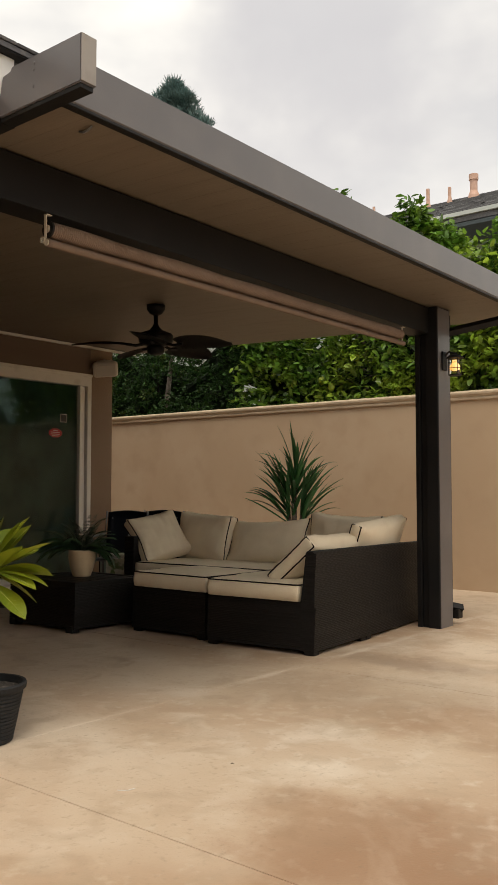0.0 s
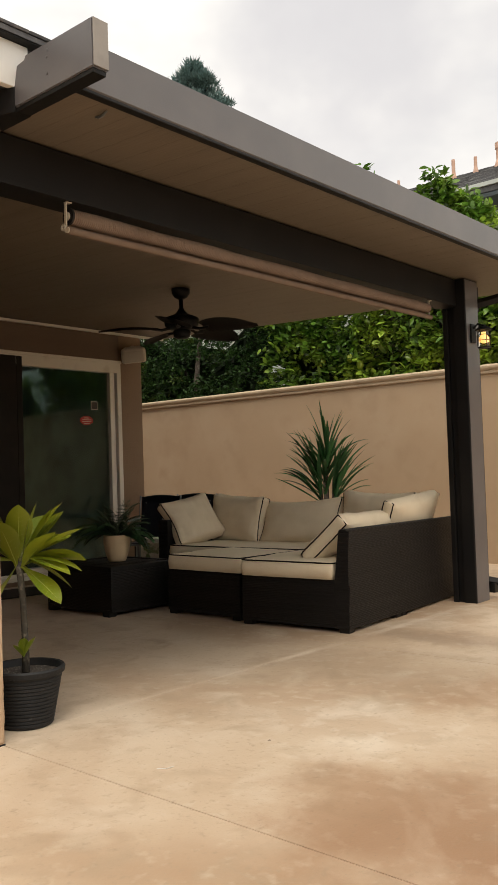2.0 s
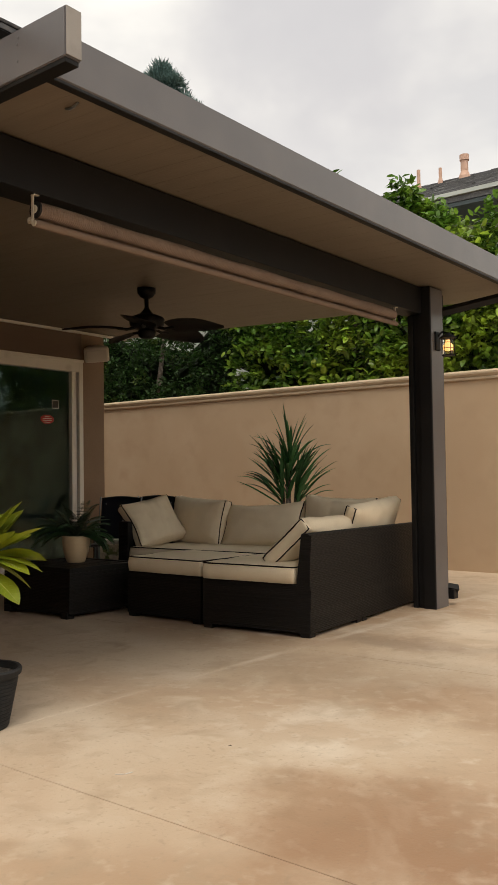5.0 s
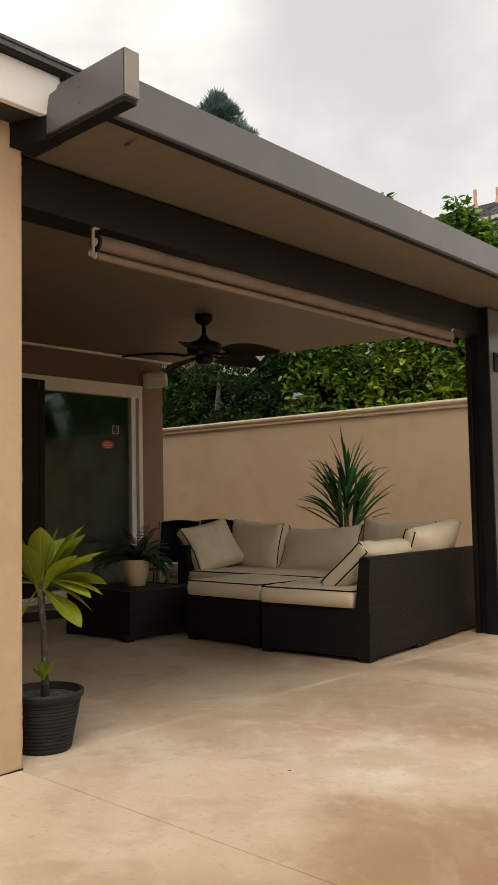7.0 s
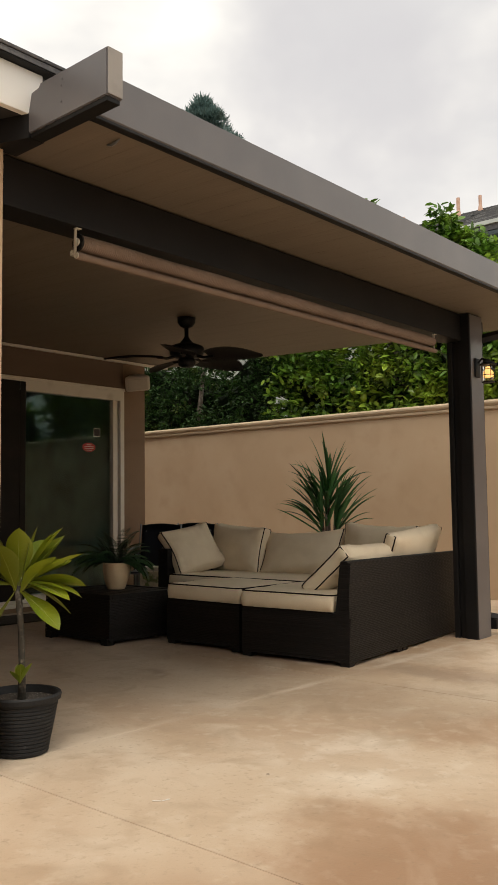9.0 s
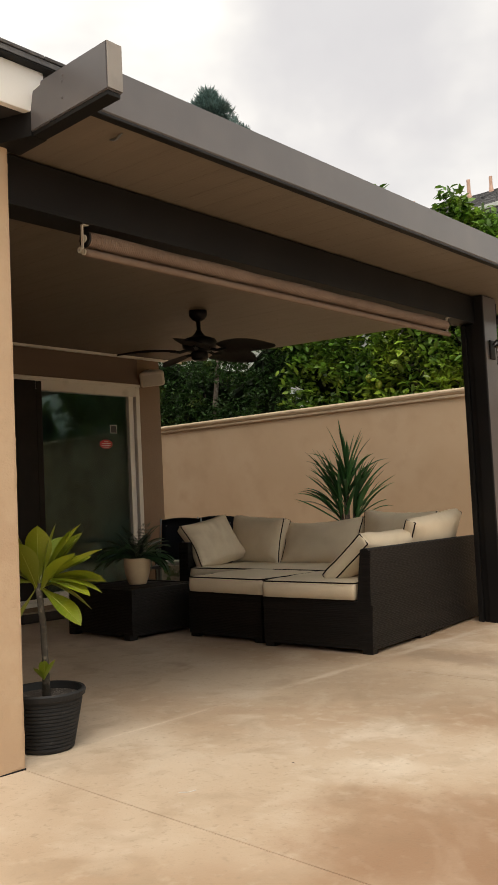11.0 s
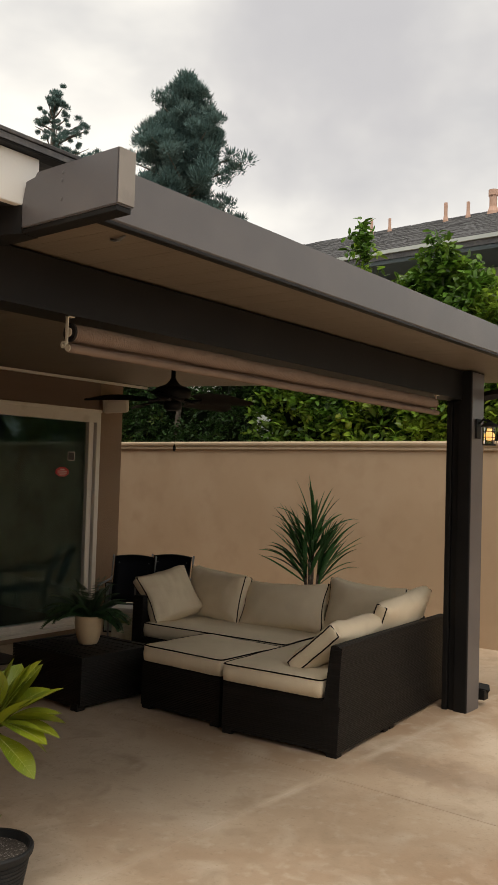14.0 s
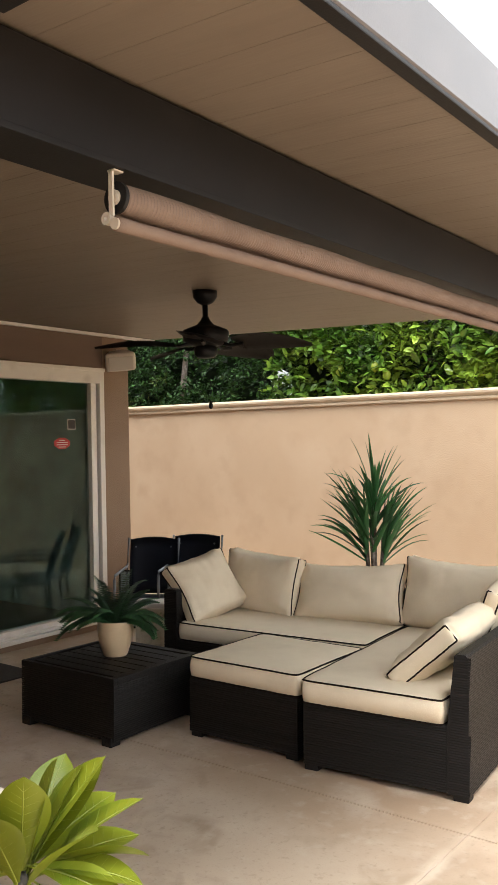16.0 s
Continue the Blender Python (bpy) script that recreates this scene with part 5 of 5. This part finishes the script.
def leaf_cloud(points, size, spread, seed, bend=0.25):
    """Arrays of leaf strips, each a folded diamond with a rib, at the given points."""
    r = np.random.default_rng(seed)
    n = len(points)
    az, el = r.uniform(0, 2 * np.pi, n), r.normal(0.1, spread, n)
    d = np.stack([np.cos(az) * np.cos(el), np.sin(az) * np.cos(el), np.sin(el)], 1)
    up = np.array([0, 0, 1.0]) + r.normal(0, 0.45, (n, 3))
    side = np.cross(d, up)
    side /= np.linalg.norm(side, axis=1, keepdims=True) + 1e-9
    nor = np.cross(side, d)
    ln = size * r.uniform(0.6, 1.25, (n, 1))
    wd = ln * r.uniform(0.20, 0.27, (n, 1))
    p = points
    v = np.stack([p, p + d * ln * 0.35 - side * wd + nor * wd * bend, p + d * ln * 0.45, p + d * ln * 0.35 + side * wd + nor * wd * bend,
                  p + d * ln * 0.75 - side * wd * 0.75 - nor * ln * 0.03, p + d * ln * 0.75 + side * wd * 0.75 - nor * ln * 0.03, p + d * ln - nor * ln * 0.12], 1).reshape(-1, 3)
    quads = np.array([(0, 1, 2, 2), (0, 2, 3, 3), (1, 4, 2, 2), (2, 5, 3, 3), (2, 4, 6, 5)])
    faces = [tuple(dict.fromkeys((q + 7 * k).tolist())) for k in range(n) for q in quads]
    return v, faces


def shrub_points(x0, x1, y0, y1, z0, top, count, seed, front=0.55, lumps=1.6):
    """Twig ends through a mass of foliage: most of them near its front, bunched in lumps with gaps between."""
    r = np.random.default_rng(seed)
    out = []
    while len(out) < count:
        x, z = r.uniform(x0, x1), r.uniform(z0, 5.0)
        y = y0 + (y1 - y0) * r.uniform() ** (1 / front)
        edge = top(x) + 0.35 * noise.noise(Vector((x * 2.1, y, seed)))
        if z > edge:
            continue
        d = noise.noise(Vector((x * lumps, y * lumps, z * lumps + seed)))
        bulge = 0.25 * noise.noise(Vector((x * 1.3, z * 1.3, seed + 7)))
        if d + 0.55 * r.uniform() > 0.08:
            out.append((x, max(y - 0.15 + bulge, y0), z))
    return np.array(out)


def twig_leaves(twigs, per, size, seed):
    """Rosettes of leaves round the twig ends."""
    r = np.random.default_rng(seed)
    return np.repeat(twigs, per, 0) + r.normal(0, size * 0.35, (len(twigs) * per, 3))


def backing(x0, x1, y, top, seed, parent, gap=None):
    """Uneven near-black sheet behind the leaves, standing in for the shade inside."""
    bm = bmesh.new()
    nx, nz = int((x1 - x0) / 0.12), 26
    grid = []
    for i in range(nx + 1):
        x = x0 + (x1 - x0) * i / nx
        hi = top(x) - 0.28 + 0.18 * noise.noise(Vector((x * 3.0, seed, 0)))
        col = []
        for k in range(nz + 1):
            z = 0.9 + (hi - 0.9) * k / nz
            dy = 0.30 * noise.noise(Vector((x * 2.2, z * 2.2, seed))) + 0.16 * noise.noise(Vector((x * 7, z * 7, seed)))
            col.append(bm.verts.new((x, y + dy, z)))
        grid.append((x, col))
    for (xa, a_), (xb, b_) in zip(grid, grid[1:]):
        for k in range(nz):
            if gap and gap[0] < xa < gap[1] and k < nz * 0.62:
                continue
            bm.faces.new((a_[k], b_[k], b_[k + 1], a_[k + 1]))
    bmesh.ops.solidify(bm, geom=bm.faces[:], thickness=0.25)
    part("foliage_shade", bm, SHADE_GREEN, parent)


def citrus_top(x):
    shoots = 1.02 * math.exp(-((x + 4.3) / 0.75) ** 2) + 0.40 * math.exp(-((x + 5.4) / 0.25) ** 2) + 0.50 * math.exp(-((x + 3.22) / 0.16) ** 2)
    return 3.12 + shoots - 1.25 * math.exp(-((x + 1.15) / 0.85) ** 4)


def hedge_top(x):
    return 3.3 + 0.18 * math.sin(x * 1.7) + 0.12 * math.sin(x * 4.1)


citrus = tagged(empty("citrus_tree"), "dense citrus tree with green-yellow lemons above the wall", "tree")
twigs = shrub_points(-6.75, 2.6, 8.66, 9.9, 1.5, citrus_top, 4500, 21)
# one long shoot that stands out above the rest
up_shoot = nrng.uniform(0, 1, 75)
shoot = np.stack([-5.52 + 0.14 * up_shoot + nrng.normal(0, 0.10, 75) * (1.25 - up_shoot), 9.1 + nrng.normal(0, 0.10, 75), 3.55 + 1.12 * up_shoot], 1)
crown = shrub_points(-5.1, -3.1, 8.85, 9.6, 3.35, citrus_top, 420, 22)
twigs = np.concatenate([twigs, shoot, crown])
v_, f_ = leaf_cloud(twig_leaves(twigs, 8, 0.10, 6), 0.115, 0.55, 3)
raw("leaf_canopy", v_, f_, CITRUS, citrus)
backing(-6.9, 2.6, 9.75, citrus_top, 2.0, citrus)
part("trunk", tube(bmesh.new(), [(-4.2, 9.5, -0.45), (-4.2, 9.5, 0.9), (-4.1, 9.45, 2.0), (-4.3, 9.5, 3.2)], [0.11, 0.10, 0.07, 0.03], 10), BARK, citrus, smooth=True)
part("limb", tube(bmesh.new(), [(-4.3, 9.45, 2.4), (-5.2, 9.25, 3.3), (-5.5, 9.1, 3.9), (-5.4, 9.1, 4.6)], [0.035, 0.022, 0.012, 0.004], 7), BARK, citrus, smooth=True)
for k in range(9):
    e = (-4.2 + nrng.uniform(-1.8, 2.4), 9.25 + nrng.uniform(-0.3, 0.3), nrng.uniform(2.2, 3.7))
    part("limb", tube(bmesh.new(), [(-4.2, 9.5, 1.2 + 0.1 * k), ((-4.2 + e[0]) / 2, 9.4, (1.6 + e[2]) / 2), e], [0.04, 0.026, 0.008], 7), BARK, citrus, smooth=True)
for x, y, z in ((-5.42, 8.66, 2.26), (-5.70, 8.67, 2.35), (-5.30, 8.68, 2.17), (-4.95, 8.68, 2.50), (-5.85, 8.68, 2.25), (-4.55, 8.7, 2.2), (-5.15, 8.72, 2.62), (-3.6, 8.7, 2.3)):
    bm = bmesh.new()
    lathe(bm, [(0.004, -0.062), (0.02, -0.055), (0.040, -0.03), (0.046, 0.0), (0.040, 0.028), (0.022, 0.048), (0.006, 0.055)], 16, (x, y, z))
    part("lemon", bm, FRUIT, citrus, smooth=True)

hedge = tagged(empty("hedge"), "dark fine-leaved hedge behind the garden wall", "hedge")
twigs = shrub_points(-14.0, -6.55, 8.64, 9.4, 1.5, hedge_top, 4800, 31, lumps=2.4)
twigs = twigs[~((twigs[:, 0] > -7.2) & (twigs[:, 0] < -6.9) & (twigs[:, 2] < 2.25) & (nrng.uniform(size=len(twigs)) < 0.8))]
v_, f_ = leaf_cloud(twig_leaves(twigs, 9, 0.075, 8), 0.058, 0.6, 4)
raw("leaf_canopy", v_, f_, HEDGE, hedge)
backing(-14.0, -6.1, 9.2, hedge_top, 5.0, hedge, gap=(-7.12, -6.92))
for x in (-8.05, -10.5, -13.0):
    part("trunk", tube(bmesh.new(), [(x, 8.72, -0.45), (x + 0.03, 8.72, 1.2), (x - 0.02, 8.70, 2.2), (x + 0.05, 8.74, 3.0)], [0.05, 0.045, 0.04, 0.02], 8), BARK, hedge, smooth=True)

# ---- neighbour's house ----
house = tagged(empty("neighbour_house", Matrix.Translation((0, 0, -0.2))), "pale two-storey neighbour house with grey shingle roof", "house")
boxed("wall", (-18.0, -2.5, 15.0, 23.0, -0.45, 6.2), NEIGHBOUR, house, 0.0)
bm = bmesh.new()
prof = [(13.75, 5.80), (13.75, 5.98), (19.0, 8.16), (24.25, 5.98), (24.25, 5.80), (19.0, 7.95)]
ends = [[bm.verts.new((x, y, z)) for y, z in prof] for x in (-18.5, -2.0)]
for i in range(6):
    bm.faces.new((ends[0][i], ends[0][(i + 1) % 6], ends[1][(i + 1) % 6], ends[1][i]))
bm.faces.new(ends[0])
bm.faces.new(ends[1][::-1])
bmesh.ops.recalc_face_normals(bm, faces=bm.faces)
roof = part("roof", bm, SHINGLE, house)
boxed("fascia", (-18.55, -1.95, 13.70, 13.748, 5.90, 5.97), NEIGHBOUR, house, 0.0)
boxed("eave_soffit", (-18.5, -2.0, 13.76, 15.0, 5.72, 5.79), NEIGHBOUR_EAVE_SHADE, house, 0.0)
verts, faces = [], []
for r in range(26):
    y0, z0 = 13.74 + 0.20 * r, 5.985 + 0.083 * r
    x = -18.5 - (r % 2) * 0.2
    while x < -2.2:
        w = nrng.uniform(0.24, 0.40)
        t = nrng.uniform(0.012, 0.03)
        k = len(verts)
        verts += [(x, y0, z0 + t), (x + w - 0.012, y0, z0 + t), (x + w - 0.012, y0 + 0.24, z0 + 0.1 + t * 0.4), (x, y0 + 0.24, z0 + 0.1 + t * 0.4), (x, y0, z0 - 0.01), (x + w - 0.012, y0, z0 - 0.01)]
        faces += [(k, k + 1, k + 2, k + 3), (k, k + 4, k + 5, k + 1)]
        x += w
tagged(raw("shingle_cover", verts, faces, SHINGLE, house), kind="stuff")
for x, y, h, r0 in ((-7.40, 18.0, 0.54, 0.085), (-7.99, 18.0, 0.38, 0.038), (-8.54, 18.0, 0.46, 0.042), (-10.0, 18.0, 0.34, 0.034), (-10.5, 18.0, 0.40, 0.036)):
    z0 = 5.98 + (y - 13.75) * 0.415
    bm = lathe(bmesh.new(), [(r0 * 1.7, -0.15), (r0 * 1.5, 0.05), (r0, 0.16), (r0, h - 0.14), (r0 * (1.25 if r0 > 0.06 else 1.02), h - 0.13), (r0 * (1.25 if r0 > 0.06 else 1.0), h)], 16, (x, y, z0))
    part("vent_pipe", bm, PIPE, house, smooth=False)


# ---- distant pines ----
def pine(name, x, y, base, top, width, seed, count, label, dense=6, tuft=0.68):
    r = np.random.default_rng(seed)
    t = tagged(empty(name), label, "tree")
    part("trunk", tube(bmesh.new(), [(x, y, -0.45), (x, y, (base + top) / 2), (x, y, top - 0.4)], [0.45, 0.25, 0.05], 8), BARK, t, smooth=True)
    tufts = []
    for k in range(count):
        f = k / count
        z = base + (top - base) * f
        below = top - z
        wide = min(0.25 + 0.80 * below, width * (0.62 + 0.05 * below)) * r.uniform(0.45, 1.05)
        az = r.uniform(0, 2 * math.pi)
        ex, ey = x + wide * math.cos(az), y + wide * math.sin(az)
        part("limb", tube(bmesh.new(), [(x, y, z - 0.5), ((x + ex) / 2, (y + ey) / 2, z - 0.2), (ex, ey, z + 0.25)], [0.07, 0.05, 0.02], 5), BARK, t)
        for s in range(dense):
            g = 0.35 + 0.65 * s / (dense - 1)
            tufts.append((x + wide * g * math.cos(az) + r.normal(0, 0.2), y + wide * g * math.sin(az) + r.normal(0, 0.2), z + 0.25 * g + r.normal(0, 0.3)))
    tufts = np.array(tufts)
    n = 260
    d = r.normal(size=(len(tufts), n, 3))
    d /= np.linalg.norm(d, axis=2, keepdims=True)
    rad = tuft * (0.6 + 0.5 * r.uniform(size=(len(tufts), 1, 1)))
    a0 = tufts[:, None] + d * rad * r.uniform(0.2, 0.7, (len(tufts), n, 1)) * np.array([1, 1, 0.7])
    b0 = a0 + d * rad * 0.22 + np.array([0, 0, 0.10])
    sd = np.cross(d, r.normal(size=d.shape))
    sd /= np.linalg.norm(sd, axis=2, keepdims=True)
    v = np.stack([a0 - sd * 0.028, a0 + sd * 0.028, b0], 2).reshape(-1, 3)
    raw("needle_crown", v, [(3 * i, 3 * i + 1, 3 * i + 2) for i in range(len(v) // 3)], PINE, t)


pine("pine_tree", -28.9, 30.8, 9.6, 21.1, 3.8, 4, 120, "tall dark green pine far behind the roofs", 9, 0.72)
pine("pine_tree", -47.2, 36.5, 18.0, 27.9, 4.2, 9, 44, "sparse distant pine with a thin top", 4, 0.45)
